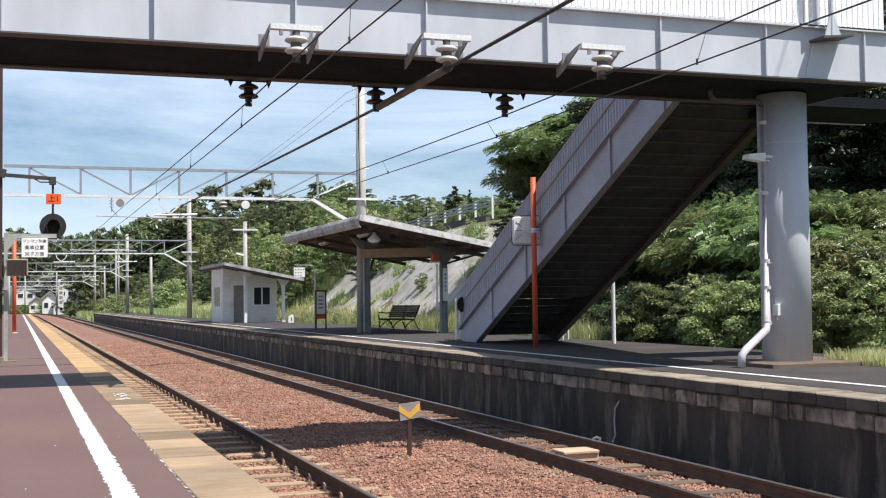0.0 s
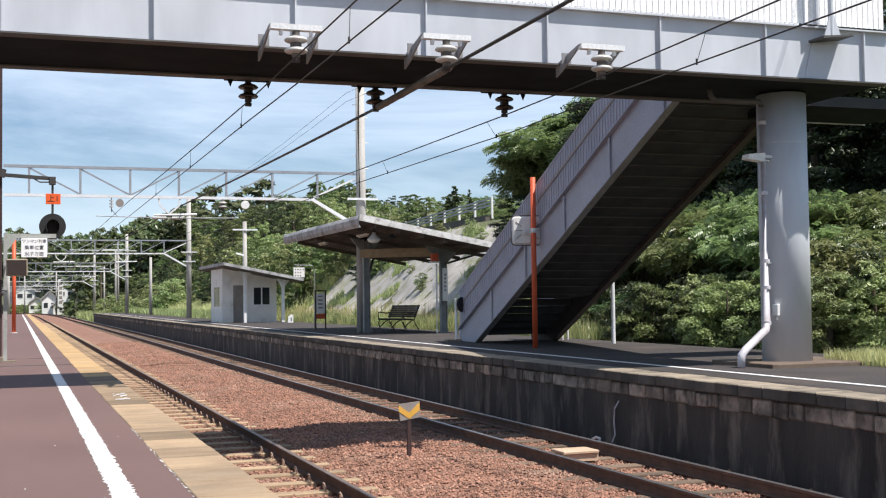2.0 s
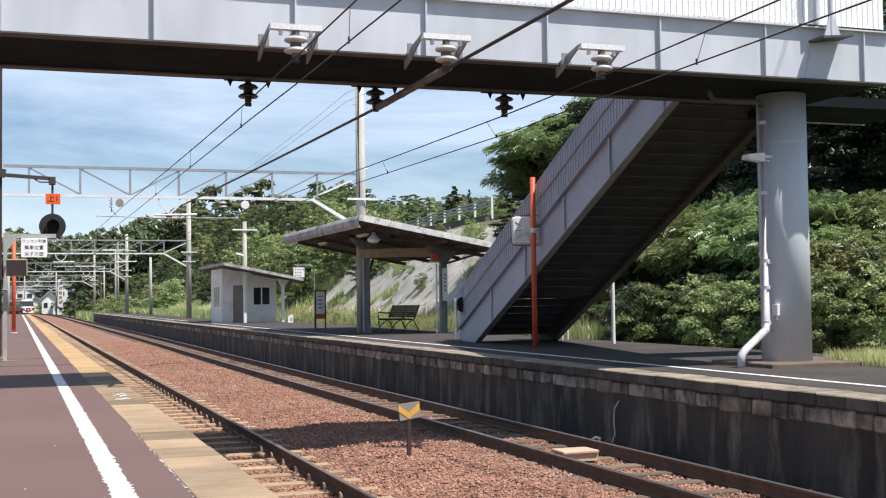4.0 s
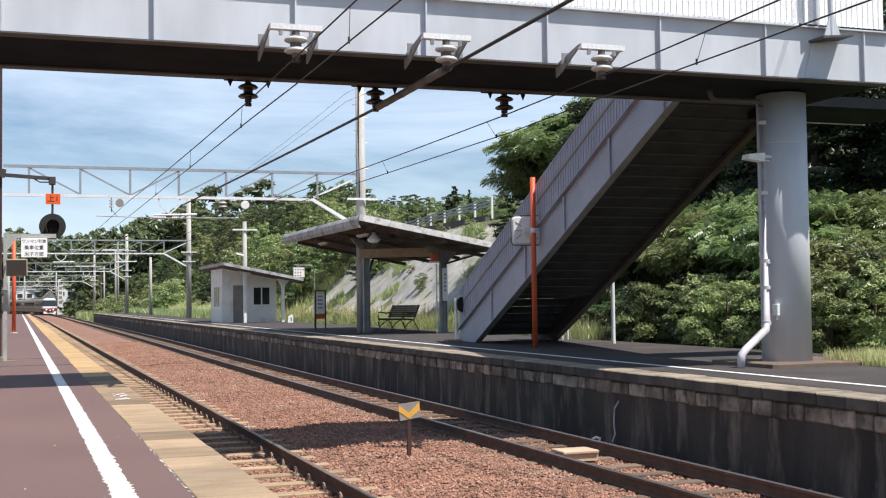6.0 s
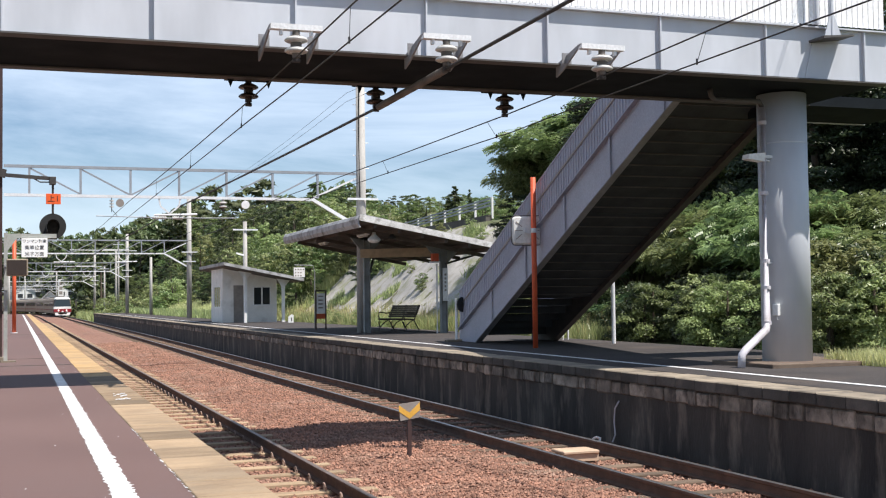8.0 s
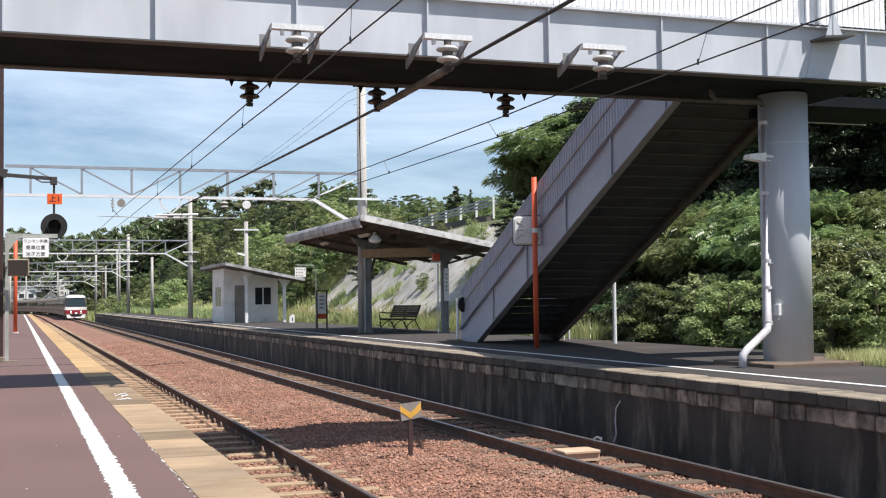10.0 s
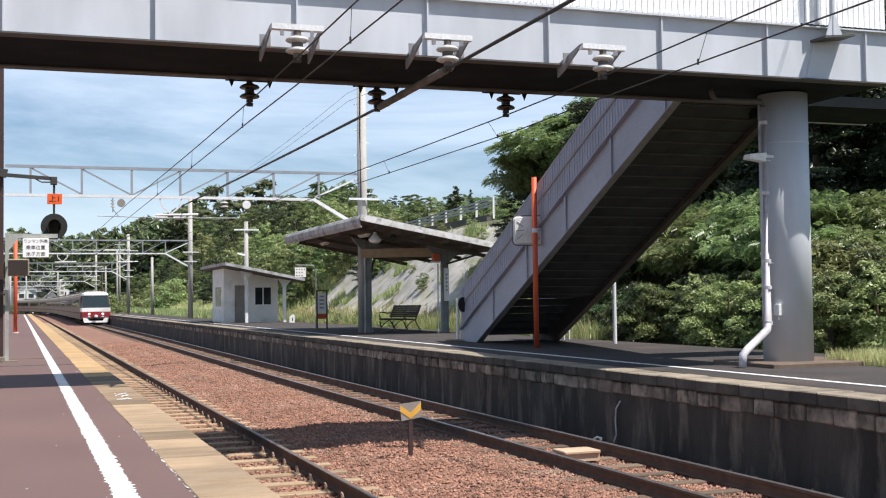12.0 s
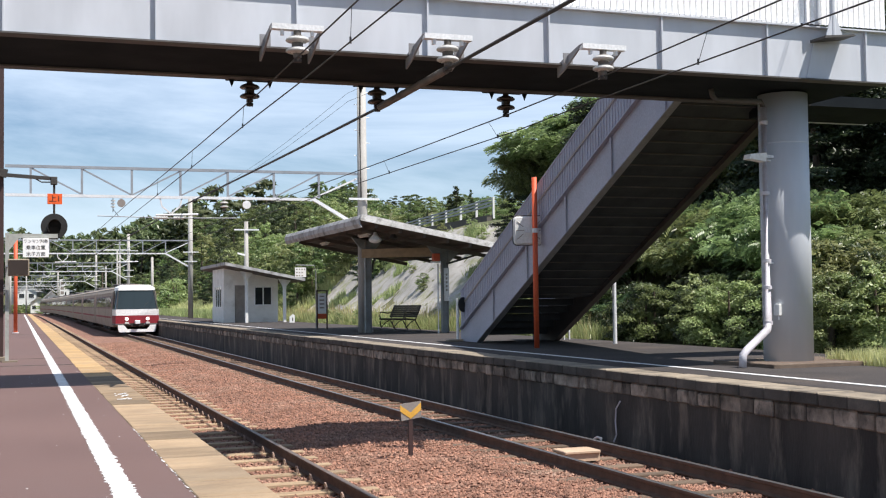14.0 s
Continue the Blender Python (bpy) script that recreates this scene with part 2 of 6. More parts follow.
M["bark"] = mat("bark", (0.13, 0.10, 0.075), (0.08, 0.06, 0.045), 5, 0.95, bump=0.6, fine=25, stretch=(2, 2, 0.4))
M["soil"] = mat("hillside_soil", (0.09, 0.10, 0.04), (0.14, 0.13, 0.06), 0.25, 0.95, bump=0.8, fine=6, dirt=(0.06, 0.075, 0.025), dirt_scale=0.08)
M["rock"] = mat("sprayed_rock_slope", (0.41, 0.385, 0.355), (0.30, 0.28, 0.255), 1.6, 0.95, bump=0.8, fine=9, stretch=(1, 1, 1), dirt=(0.25, 0.26, 0.12), dirt_scale=0.8, dirt_amount=0.9)
M["car_cream"] = mat("coach_ivory", (0.36, 0.29, 0.23), (0.31, 0.25, 0.20), 1, 0.65, bump=0.01, fine=10, spec=0.25)
M["car_white"] = mat("coach_white", (0.85, 0.85, 0.84), (0.8, 0.8, 0.79), 1, 0.3, bump=0.01, fine=10)
M["car_red"] = mat("coach_red", (0.26, 0.025, 0.035), (0.22, 0.02, 0.03), 1, 0.6, bump=0.01, fine=10, spec=0.25)
M["car_mauve"] = mat("coach_mauve", (0.20, 0.115, 0.115), (0.17, 0.1, 0.1), 1, 0.55, bump=0.01, fine=10, spec=0.3)
M["car_grey"] = mat("coach_roof_grey", (0.15, 0.14, 0.135), (0.11, 0.1, 0.1), 1.5, 0.85, fine=20)
M["car_under"] = mat("underframe", (0.03, 0.028, 0.026), (0.02, 0.018, 0.017), 2, 0.8)
M["headlight"] = glow("headlight_glow", (1.0, 0.94, 0.86), 1.1)
M["pipe"] = mat("pale_pipe", (0.62, 0.60, 0.64), (0.52, 0.5, 0.54), 2, 0.5, dirt=(0.3, 0.26, 0.24), dirt_scale=2)
M["clip"] = mat("rusty_clip", (0.42, 0.31, 0.25), (0.32, 0.22, 0.17), 6, 0.8)
M["sleeve"] = mat("weathered_sleeve", (0.16, 0.14, 0.125), (0.11, 0.1, 0.09), 4, 0.8)
M["rust_column"] = mat("dark_red_column", (0.06, 0.03, 0.028), (0.04, 0.022, 0.02), 2, 0.6)


# ---- mesh helpers ----
def part(name, bm, material, parent=None, label="", smooth=False):
    me = bpy.data.meshes.new(name)
    bm.normal_update()
    bm.to_mesh(me)
    bm.free()
    me.materials.append(M[material] if isinstance(material, str) else material)
    if smooth:
        for p in me.polygons:
            p.use_smooth = True
    ob = new(name, me)
    if parent:
        ob.parent = parent
    if label:
        ob["label"] = label
    return ob


def base(name, loc=(0, 0, 0), rz=0.0):
    ob = new(name)
    ob.empty_display_size = 0.1
    ob.matrix_basis = pose(*loc, 0, 0, rz)
    return ob


def box(bm, x0, x1, y0, y1, z0, z1, bevel=0.0):
    vs = [bm.verts.new((x, y, z)) for z in (z0, z1) for y in (y0, y1) for x in (x0, x1)]
    fs = [bm.faces.new([vs[i] for i in f]) for f in ((0, 2, 3, 1), (4, 5, 7, 6), (0, 1, 5, 4), (2, 6, 7, 3), (0, 4, 6, 2), (1, 3, 7, 5))]
    if bevel:
        bmesh.ops.bevel(bm, geom=list({e for f in fs for e in f.edges}), offset=bevel, segments=1, affect="EDGES")
    return bm


def frame_of(a, b, up=(0, 0, 1)):
    w = (Vector(b) - Vector(a)).normalized()
    u = Vector(up).cross(w)
    if u.length < 1e-4:
        u = Vector((1, 0, 0)).cross(w)
    u.normalize()
    return u, w.cross(u), w


def bar(bm, a, b, wu, wv, up=(0, 0, 1)):
    """A rectangular bar from a to b, wu wide and wv high."""
    u, v, w = frame_of(a, b, up)
    ends = []
    for p in (Vector(a), Vector(b)):
        ends.append([bm.verts.new(p + u * (su * wu / 2) + v * (sv * wv / 2)) for su, sv in ((-1, -1), (1, -1), (1, 1), (-1, 1))])
    p, q = ends
    bm.faces.new(p[::-1])
    bm.faces.new(q)
    for i in range(4):
        bm.faces.new((p[i], p[(i + 1) % 4], q[(i + 1) % 4], q[i]))
    return bm


def tube(bm, pts, r, seg=10, r_end=None, caps=True):
    """A round tube along the points."""
    rings = []
    k = len(pts)
    for i, p in enumerate(pts):
        a, b = pts[max(i - 1, 0)], pts[min(i + 1, k - 1)]
        u, v, w = frame_of(a, b)
        rad = r if r_end is None else r + (r_end - r) * i / (k - 1)
        rings.append([bm.verts.new(Vector(p) + (u * math.cos(t) + v * math.sin(t)) * rad) for t in (2 * math.pi * j / seg for j in range(seg))])
    for p, q in zip(rings, rings[1:]):
        for j in range(seg):
            bm.faces.new((p[j], p[(j + 1) % seg], q[(j + 1) % seg], q[j]))
    if caps:
        bm.faces.new(rings[0][::-1])
        bm.faces.new(rings[-1])
    return bm


def lathe(bm, profile, seg=20, at=(0, 0, 0)):
    """A turned body round the z axis from (radius, height) pairs."""
    rings = [[bm.verts.new((at[0] + r * math.cos(2 * math.pi * j / seg), at[1] + r * math.sin(2 * math.pi * j / seg), at[2] + z)) for j in range(seg)] for r, z in profile]
    for p, q in zip(rings, rings[1:]):
        for j in range(seg):
            bm.faces.new((p[j], p[(j + 1) % seg], q[(j + 1) % seg], q[j]))
    bm.faces.new(rings[0][::-1])
    bm.faces.new(rings[-1])
    return bm


def extrude(bm, outline, axis, a, b):
    """A closed outline of (u, v) pairs pushed from a to b along an axis (x: u=y v=z, y: u=x v=z, z: u=x v=y)."""
    def at(u, v, w):
        return {"x": (w, u, v), "y": (u, w, v), "z": (u, v, w)}[axis]
    p = [bm.verts.new(at(u, v, a)) for u, v in outline]
    q = [bm.verts.new(at(u, v, b)) for u, v in outline]
    k = len(outline)
    bm.faces.new(p)
    bm.faces.new(q[::-1])
    for i in range(k):
        bm.faces.new((p[i], q[i], q[(i + 1) % k], p[(i + 1) % k]))
    bmesh.ops.recalc_face_normals(bm, faces=bm.faces)
    return bm


def B():
    return bmesh.new()


def mesh_from(name, verts, faces, material, parent=None, label="", smooth=False):
    me = bpy.data.meshes.new(name)
    me.from_pydata(verts, [], faces)
    me.materials.append(M[material])
    if smooth:
        me.polygons.foreach_set("use_smooth", [True] * len(me.polygons))
    ob = new(name, me)
    if parent:
        ob.parent = parent
    if label:
        ob["label"] = label
    return ob


# ---- the line of the tracks ----
T1, T2 = 2.855, 7.07          # centre lines of the two tracks
PL, PR = 0.90, 0.87           # platform heights over the rails
EDGE_L, EDGE_R = 1.39, 8.58


def bend(y):
    """How far the line has swung to the west at y."""
    if y < 330:
        return -1.55 * (max(y - 150.0, 0) / 117.0) ** 4.5
    return -10.75 - (y - 330) * 0.269


def line_x(centre, y):
    """The centre line; the east track eases away a little beyond the bridge."""
    t = min(max((y - 25) / 55, 0.0), 1.0)
    return centre + bend(y) + (0.2 * t * t * (3 - 2 * t) if centre > 5 else 0)


def on_track(centre, y):
    return Vector((line_x(centre, y), y, 0))


# ---- ground and hills ----
def sstep(a, b, v):
    t = min(max((v - a) / (b - a), 0.0), 1.0)
    return t * t * (3 - 2 * t)


def ground_z(x, y):
    q = x - bend(y)
    z = -0.38
    if q > 14.2:
        z += 1.15 * sstep(14.2, 15.2, q)
        rise = 5.3 * sstep(16.0, 24.0, q - 3.6 * sstep(41.5, 36.5, y))
        near = sstep(118, 80, y)
        z += rise * near + 2.5 * sstep(15, 22, q) * (1 - near)
        z += 1.5 * sstep(31, 60, q) * near
        z += 8.5 * sstep(15, 40, q) * (1 - near) * sstep(75, 130, y) * (1 - 0.6 * sstep(170, 330, y))
        z += 12.0 * sstep(90, 260, q)
    if q < -7:
        z += 0.6 * sstep(-7, -9, q) + 14.0 * sstep(-45, -130, q) * sstep(60, 250, y)
    far = math.hypot(x, y)
    z += 30.0 * sstep(420, 800, far) * (0.62 + 0.5 * noise.noise((x * 0.004, y * 0.004, 3.1)))
    if abs(q - 5) > 12:
        z += 0.6 * noise.noise((x * 0.09, y * 0.09, 0)) * min((abs(q - 5) - 12) / 6, 1)
    return z


def build_ground():
    xs = list(np.arange(-12, 34, 0.8)) + [35, 38, 42, 47, 53, 60, 70, 85, 105, 130, 170, 220, 300, 420, 600, 900, 1400, 2200, 3500]
    xs = [-3500, -2200, -1400, -900, -600, -420, -300, -220, -160, -120, -90, -70, -55, -42, -32, -24, -18, -15] + xs
    ys = [-2500, -900, -300, -120, -60, -30, -15] + list(np.arange(-8, 110, 2.0)) + list(np.arange(112, 430, 8.0)) + [450, 490, 540, 600, 680, 780, 900, 1100, 1500, 2200, 3600]
    verts = [(x + (bend(y) if y < 500 else bend(500)), y, ground_z(x + (bend(y) if y < 500 else bend(500)), y)) for y in ys for x in xs]
    w = len(xs)
    faces = [(j * w + i, j * w + i + 1, (j + 1) * w + i + 1, (j + 1) * w + i) for j in range(len(ys) - 1) for i in range(w - 1)]
    tagged(mesh_from("ground", verts, faces, "soil", smooth=True), "grassy soil ground rising into wooded hills", "ground", kind="structure")


def strip_mesh(name, offsets, y0, y1, step, material, centre_bend=True):
    """A long sheet following the line: offsets are (x, z) across it."""
    ys = list(np.arange(y0, y1, step)) + [y1]
    k = len(offsets)
    verts = [(x + (bend(y) if centre_bend else 0), y, z) for y in ys for x, z in offsets]
    faces = [(j * k + i, j * k + i + 1, (j + 1) * k + i + 1, (j + 1) * k + i) for j in range(len(ys) - 1) for i in range(k - 1)]
    return mesh_from(name, verts, faces, material, smooth=False)


def build_ballast():
    prof = [(-1.0, -0.5), (1.0, -0.32), (1.6, -0.2), (4.3, -0.19), (5.0, -0.13), (5.7, -0.15), (6.4, -0.175), (6.6, -0.19), (7.5, -0.19), (7.9, -0.175), (8.5, -0.22), (9.5, -0.5)]
    ob = strip_mesh("ballast_bed", prof, -12, 420, 4, "ballast")
    tagged(ob, "reddish brown crushed stone ballast bed under both tracks", "ballast", kind="structure")
    rng = np.random.default_rng(5)
    ico = np.array([(0, 0, 1), (0.9, 0, 0.1), (0, 0.9, -0.1), (-0.9, 0, 0.1), (0, -0.9, 0), (0, 0, -1)])
    tri = np.array([(0, 1, 2), (0, 2, 3), (0, 3, 4), (0, 4, 1), (5, 2, 1), (5, 3, 2), (5, 4, 3), (5, 1, 4)])
    n = 120000
    # denser towards the near end
    y = 8.5 + 60 * rng.random(n) ** 1.9
    x = 1.5 + 6.9 * rng.random(n)
    px, pz = [p[0] for p in prof], [p[1] for p in prof]
    z = np.interp(x, px, pz)
    s = rng.uniform(0.014, 0.032, n)
    v = ico[None] * s[:, None, None] * rng.uniform(0.6, 1.35, (n, 6, 3))
    a = rng.uniform(0, 6.28, n)
    ca, sa = np.cos(a)[:, None], np.sin(a)[:, None]
    vx = v[:, :, 0] * ca - v[:, :, 1] * sa + x[:, None]
    vy = v[:, :, 0] * sa + v[:, :, 1] * ca + y[:, None]
    vz = v[:, :, 2] * 0.8 + z[:, None] + (s * rng.uniform(-0.2, 0.7, n))[:, None]
    co = np.stack([vx, vy, vz], 2).reshape(-1, 3)
    fa = (tri[None] + (np.arange(n) * 6)[:, None, None]).reshape(-1, 3)
    ob = mesh_from("ballast_stones", co.tolist(), fa.tolist(), "stone")
    tagged(ob, "loose reddish brown ballast stones between the rails", "ballast", kind="stuff")


RAIL = [(-0.0635, -0.153), (0.0635, -0.153), (0.0635, -0.142), (0.012, -0.125), (0.009, -0.05), (0.033, -0.035), (0.033, -0.004), (-0.033, -0.004), (-0.033, -0.035), (-0.009, -0.05), (-0.012, -0.125), (-0.0635, -0.142)]


def build_track(centre, name, label):
    track = tagged(base(name), label, "railway track")
    ys = list(np.arange(-10, 150, 10.0)) + list(np.arange(150, 421, 6.0))
    for side in (-0.566, 0.566):
        rails = []
        for nm, outline, m in (("rail", RAIL, "rail"), ("rail_head", [(-0.03, -0.0042), (0.03, -0.0042), (0.024, 0), (-0.024, 0)], "rail_top" if centre > 5 else "rail_dull")):
            k = len(outline)
            verts = [(line_x(centre, y) + side + u, y, v) for y in ys for u, v in outline]
            faces = [(j * k + i, j * k + (i + 1) % k, (j + 1) * k + (i + 1) % k, (j + 1) * k + i) for j in range(len(ys) - 1) for i in range(k)]
            rails.append(mesh_from(nm, verts, faces, m, rails[0] if rails else track, "worn rail head" if rails else ""))
    return track


# ---- platforms ----
def build_platforms():
    # near platform: asphalt body
    bm = B()
    extrude(bm, [(-9.0, -0.5), (1.33, -0.5), (1.33, PL - 0.13), (0.95, PL - 0.13), (0.95, PL), (-9.0, PL)], "y", -14, 150)
    tagged(part("platform_west", bm, "asphalt_red"), "reddish brown asphalt station platform", "platform", kind="structure")
    bm = B()
    ys = list(np.arange(-14, 4, 1.0)) + list(np.arange(4, 40, 0.022)) + list(np.arange(40, 141, 0.5))
    left, right = [], []
    for y in ys:
        wear = 0.016 * noise.noise((0, y * 9, 0)) + 0.026 * noise.noise((3, y * 26, 0)) + 0.01 * noise.noise((8, y * 2.2, 0))
        wear2 = 0.018 * noise.noise((5, y * 9, 0)) + 0.03 * noise.noise((9, y * 26, 4)) + 0.01 * noise.noise((1, y * 2.2, 7))
        left.append(bm.verts.new((0.512 + wear, y, PL + 0.003)))
        right.append(bm.verts.new((0.648 + wear2, y, PL + 0.003)))
    for i in range(len(ys) - 1):
        bm.faces.new((left[i], right[i], right[i + 1], left[i + 1]))
    tagged(part("white_line_west", bm, "paint_white"), "worn white safety line painted on asphalt", "line", kind="structure")
    # far platform
    bm = B()
    extrude(bm, [(8.66, -0.5), (14.4, -0.5), (14.4, PR), (9.12, PR), (9.12, PR - 0.14), (8.66, PR - 0.14)], "y", -14, 150)
    tagged(part("platform_east", bm, "wall_dark"), "station platform body with a stained concrete wall", "platform", kind="structure")
    bm = B()
    box(bm, 9.12, 14.4, -14, 150, PR + 0.001, PR + 0.008)
    tagged(part("platform_east_surface", bm, "asphalt"), "dark grey asphalt platform surface", "platform", kind="structure")
    bm = B()
    box(bm, 9.78, 9.90, -14, 150, PR + 0.010, PR + 0.014)
    tagged(part("white_line_east", bm, "paint_white"), "white safety line painted on the platform", "line", kind="structure")


# ---- footbridge ----
BY0, BY1, BZ0, BZ1 = 16.2, 18.6, 5.48, 6.36
BRIDGE = Matrix.Translation(EYE) @ Matrix.Scale(0.94, 4) @ Matrix.Translation(-EYE)   # the bridge plan scaled about the camera's eye, so its view stays the same


def build_bridge():
    br = tagged(base("footbridge"), "grey painted steel girder footbridge over the tracks", "footbridge")
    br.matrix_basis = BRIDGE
    x0, x1 = -9.0, 13.75
    for y, s in ((BY0 + 0.05, -1), (BY1 - 0.05, 1)):
        bm = B()
        box(bm, x0, x1, y - 0.008, y + 0.008, BZ0 + 0.02, BZ1 - 0.02)
        web = part("girder", bm, "bridge", br)
        for z in (BZ0 + 0.01, BZ1 - 0.01):
            bm = B()
            ya, yb = (y - 0.095, y + 0.15) if s < 0 else (y - 0.15, y + 0.095)
            box(bm, x0, x1, ya, yb, z - 0.012, z + 0.012)
            # lower flange gets a darkened colour in place of the shade below the girder
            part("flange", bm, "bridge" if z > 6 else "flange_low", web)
        for x in [1.72 + 1.915 * i for i in range(-5, 7)]:
            bm = B()
            ya, yb = sorted((y + s * 0.008, y + s * 0.07))
            box(bm, x - 0.012, x + 0.012, ya, yb, BZ0 + 0.022, BZ1 - 0.022)
            part("stiffener", bm, "bridge", web)
    # deck underside carries its shade in the material colour
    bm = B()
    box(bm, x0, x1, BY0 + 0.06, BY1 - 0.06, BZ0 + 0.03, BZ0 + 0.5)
    part("deck", bm, "bridge_shade", br, "steel deck soffit with shade put into its colour")
    for y in (BY0 + 0.06, BY1 - 0.06):
        bm = B()
        n = int((x1 - x0) / 0.107)
        prof = []
        for i in range(n):
            x = x0 + i * 0.107
            prof += [(x, 0.0), (x + 0.09, 0.0), (x + 0.0905, 0.03), (x + 0.1065, 0.03)]
        rows = []
        for z in (BZ1 + 0.06, 7.75):
            rows.append([bm.verts.new((x, y + d, z)) for x, d in prof])
        for i in range(len(prof) - 1):
            bm.faces.new((rows[0][i], rows[0][i + 1], rows[1][i + 1], rows[1][i]))
        pan = part("parapet_panel", bm, "panel_white", br, "white ribbed parapet panel")
        so = pan.modifiers.new("thick", "SOLIDIFY")
        so.thickness = 0.012
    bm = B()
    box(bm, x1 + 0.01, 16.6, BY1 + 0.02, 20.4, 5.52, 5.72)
    part("landing", bm, "bridge_shade", br, "landing slab behind the bridge, shade put into its colour")
    bm = B()
    box(bm, 14.1, 16.6, 20.41, 20.44, 5.5, 5.58)
    part("landing_edge", bm, "bridge", br)
    # round pillar
    bm = B()
    lathe(bm, [(0.42, 0), (0.42, BZ0 - 0.81)], 48, (12.52, 17.55, 0.80))
    part("pillar", bm, "bridge", br, smooth=True)
    bm = B()
    lathe(bm, [(0.424, 0), (0.424, 0.02)], 48, (12.52, 17.55, 4.6))
    part("weld_seam", bm, "bridge", br)


# ---- stairs ----
SX0, SX1 = 11.2, 13.3


def build_stairs():
    st = tagged(base("footbridge_stairs"), "grey steel staircase with ribbed panels up to the footbridge", "stairs")
    run0, run1 = 30.0, 18.6           # foot and head
    z0, z1 = PR, 6.12
    k = (z1 - z0) / (run0 - run1)

    def zc(y):
        return z0 + (run0 - y) * k
    for x, s in ((SX0, -1), (SX1, 1)):
        # channel-shaped stringer
        bm = B()
        lo, hi = -0.54, 0.37
        extrude(bm, [(30.2, PR), (28.9, PR), (18.5, zc(18.5) + lo), (18.5, zc(18.5) + hi), (30.2, PR + 0.45)], "x", x - 0.02, x + 0.02)
        # the east stringer's inner face is in shade; a dark brown stands in for that
        stringer = part("stringer", bm, "stair_paint" if s < 0 else "stair_shade", st, "" if s < 0 else "stringer with the shade of its inner face put into its colour")
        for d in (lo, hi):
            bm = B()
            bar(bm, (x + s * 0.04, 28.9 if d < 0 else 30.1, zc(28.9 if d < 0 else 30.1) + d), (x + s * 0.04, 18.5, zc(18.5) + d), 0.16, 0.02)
            # the west lower flange is darker: its underside shade is in the colour
            part("flange", bm, "stair_shade" if s > 0 else "shaded_grey" if d < 0 else "stair_paint", stringer)
        for i in range(5):
            y = 27.8 - 2.15 * i
            bm = B()
            bar(bm, (x + s * 0.055, y, zc(y) + lo + 0.02), (x + s * 0.055, y, zc(y) + hi - 0.02), 0.07, 0.014, up=(1, 0, 0))
            part("stiffener", bm, "stair_paint", stringer)
        # ribbed side panel
        bm = B()
        rows, y = ([], []), 30.15
        while y > 18.6:
            for dy, dx in ((0, 0), (0.09, 0), (0.095, 0.018), (0.12, 0.018)):
                yy = y - dy
                rows[0].append(bm.verts.new((x + s * (0.03 + dx), yy, zc(yy) + hi + 0.015)))
                rows[1].append(bm.verts.new((x + s * (0.03 + dx), yy, zc(yy) + 1.40)))
            y -= 0.125
        for i in range(len(rows[0]) - 1):
            bm.faces.new((rows[0][i], rows[0][i + 1], rows[1][i + 1], rows[1][i]))
        pan = part("side_panel", bm, "stair_paint", st, "grey ribbed side panel")
        pan.modifiers.new("thick", "SOLIDIFY").thickness = 0.01
        # dark strip added to draw the shadow line that a handrail casts here
        bm = B()
        bar(bm, (x + s * 0.056, 30.1, zc(30.1) + 0.98), (x + s * 0.056, 18.7, zc(18.7) + 0.98), 0.012, 0.045)
        part("rail_shadow_strip", bm, "greyplate", pan, "dark thin strip standing in for a rail's shadow on the panel")
        bm = B()
        tube(bm, [(x + s * 0.03, 30.15, zc(30.15) + 1.40), (x + s * 0.03, 18.6, zc(18.6) + 1.40)], 0.025, 8)
        part("top_rail", bm, "stair_paint", st)
    part("landing", box(B(), SX0 + 0.022, SX1 - 0.022, 17.5, 18.6, 5.75, 6.05), "stair_soffit", st, "landing slab with shade put into its colour")
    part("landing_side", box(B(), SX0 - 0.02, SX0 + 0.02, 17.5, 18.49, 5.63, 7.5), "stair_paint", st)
    part("landing_side", box(B(), SX1 - 0.02, SX1 + 0.02, 17.5, 18.49, 5.95, 7.5), "stair_shade", st)
    # treads, risers and soffit plates are coloured as seen in shade from below
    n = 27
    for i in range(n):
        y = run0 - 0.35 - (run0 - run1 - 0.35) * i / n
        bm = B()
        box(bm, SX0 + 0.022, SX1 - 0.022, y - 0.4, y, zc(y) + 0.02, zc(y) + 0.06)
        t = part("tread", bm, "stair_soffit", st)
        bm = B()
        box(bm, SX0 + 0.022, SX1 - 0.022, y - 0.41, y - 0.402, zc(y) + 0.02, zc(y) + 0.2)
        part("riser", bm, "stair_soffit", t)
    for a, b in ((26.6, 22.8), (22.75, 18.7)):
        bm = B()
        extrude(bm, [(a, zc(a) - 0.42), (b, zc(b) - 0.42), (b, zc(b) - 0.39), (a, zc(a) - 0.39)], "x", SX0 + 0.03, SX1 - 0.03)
        part("soffit_plate", bm, "stair_soffit", st, "steel soffit plate with shade put into its colour")
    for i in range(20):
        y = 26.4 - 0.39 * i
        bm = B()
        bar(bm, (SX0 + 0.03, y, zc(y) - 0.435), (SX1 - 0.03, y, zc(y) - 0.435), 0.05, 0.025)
        part("soffit_rib", bm, "stair_shade", st)
    return st


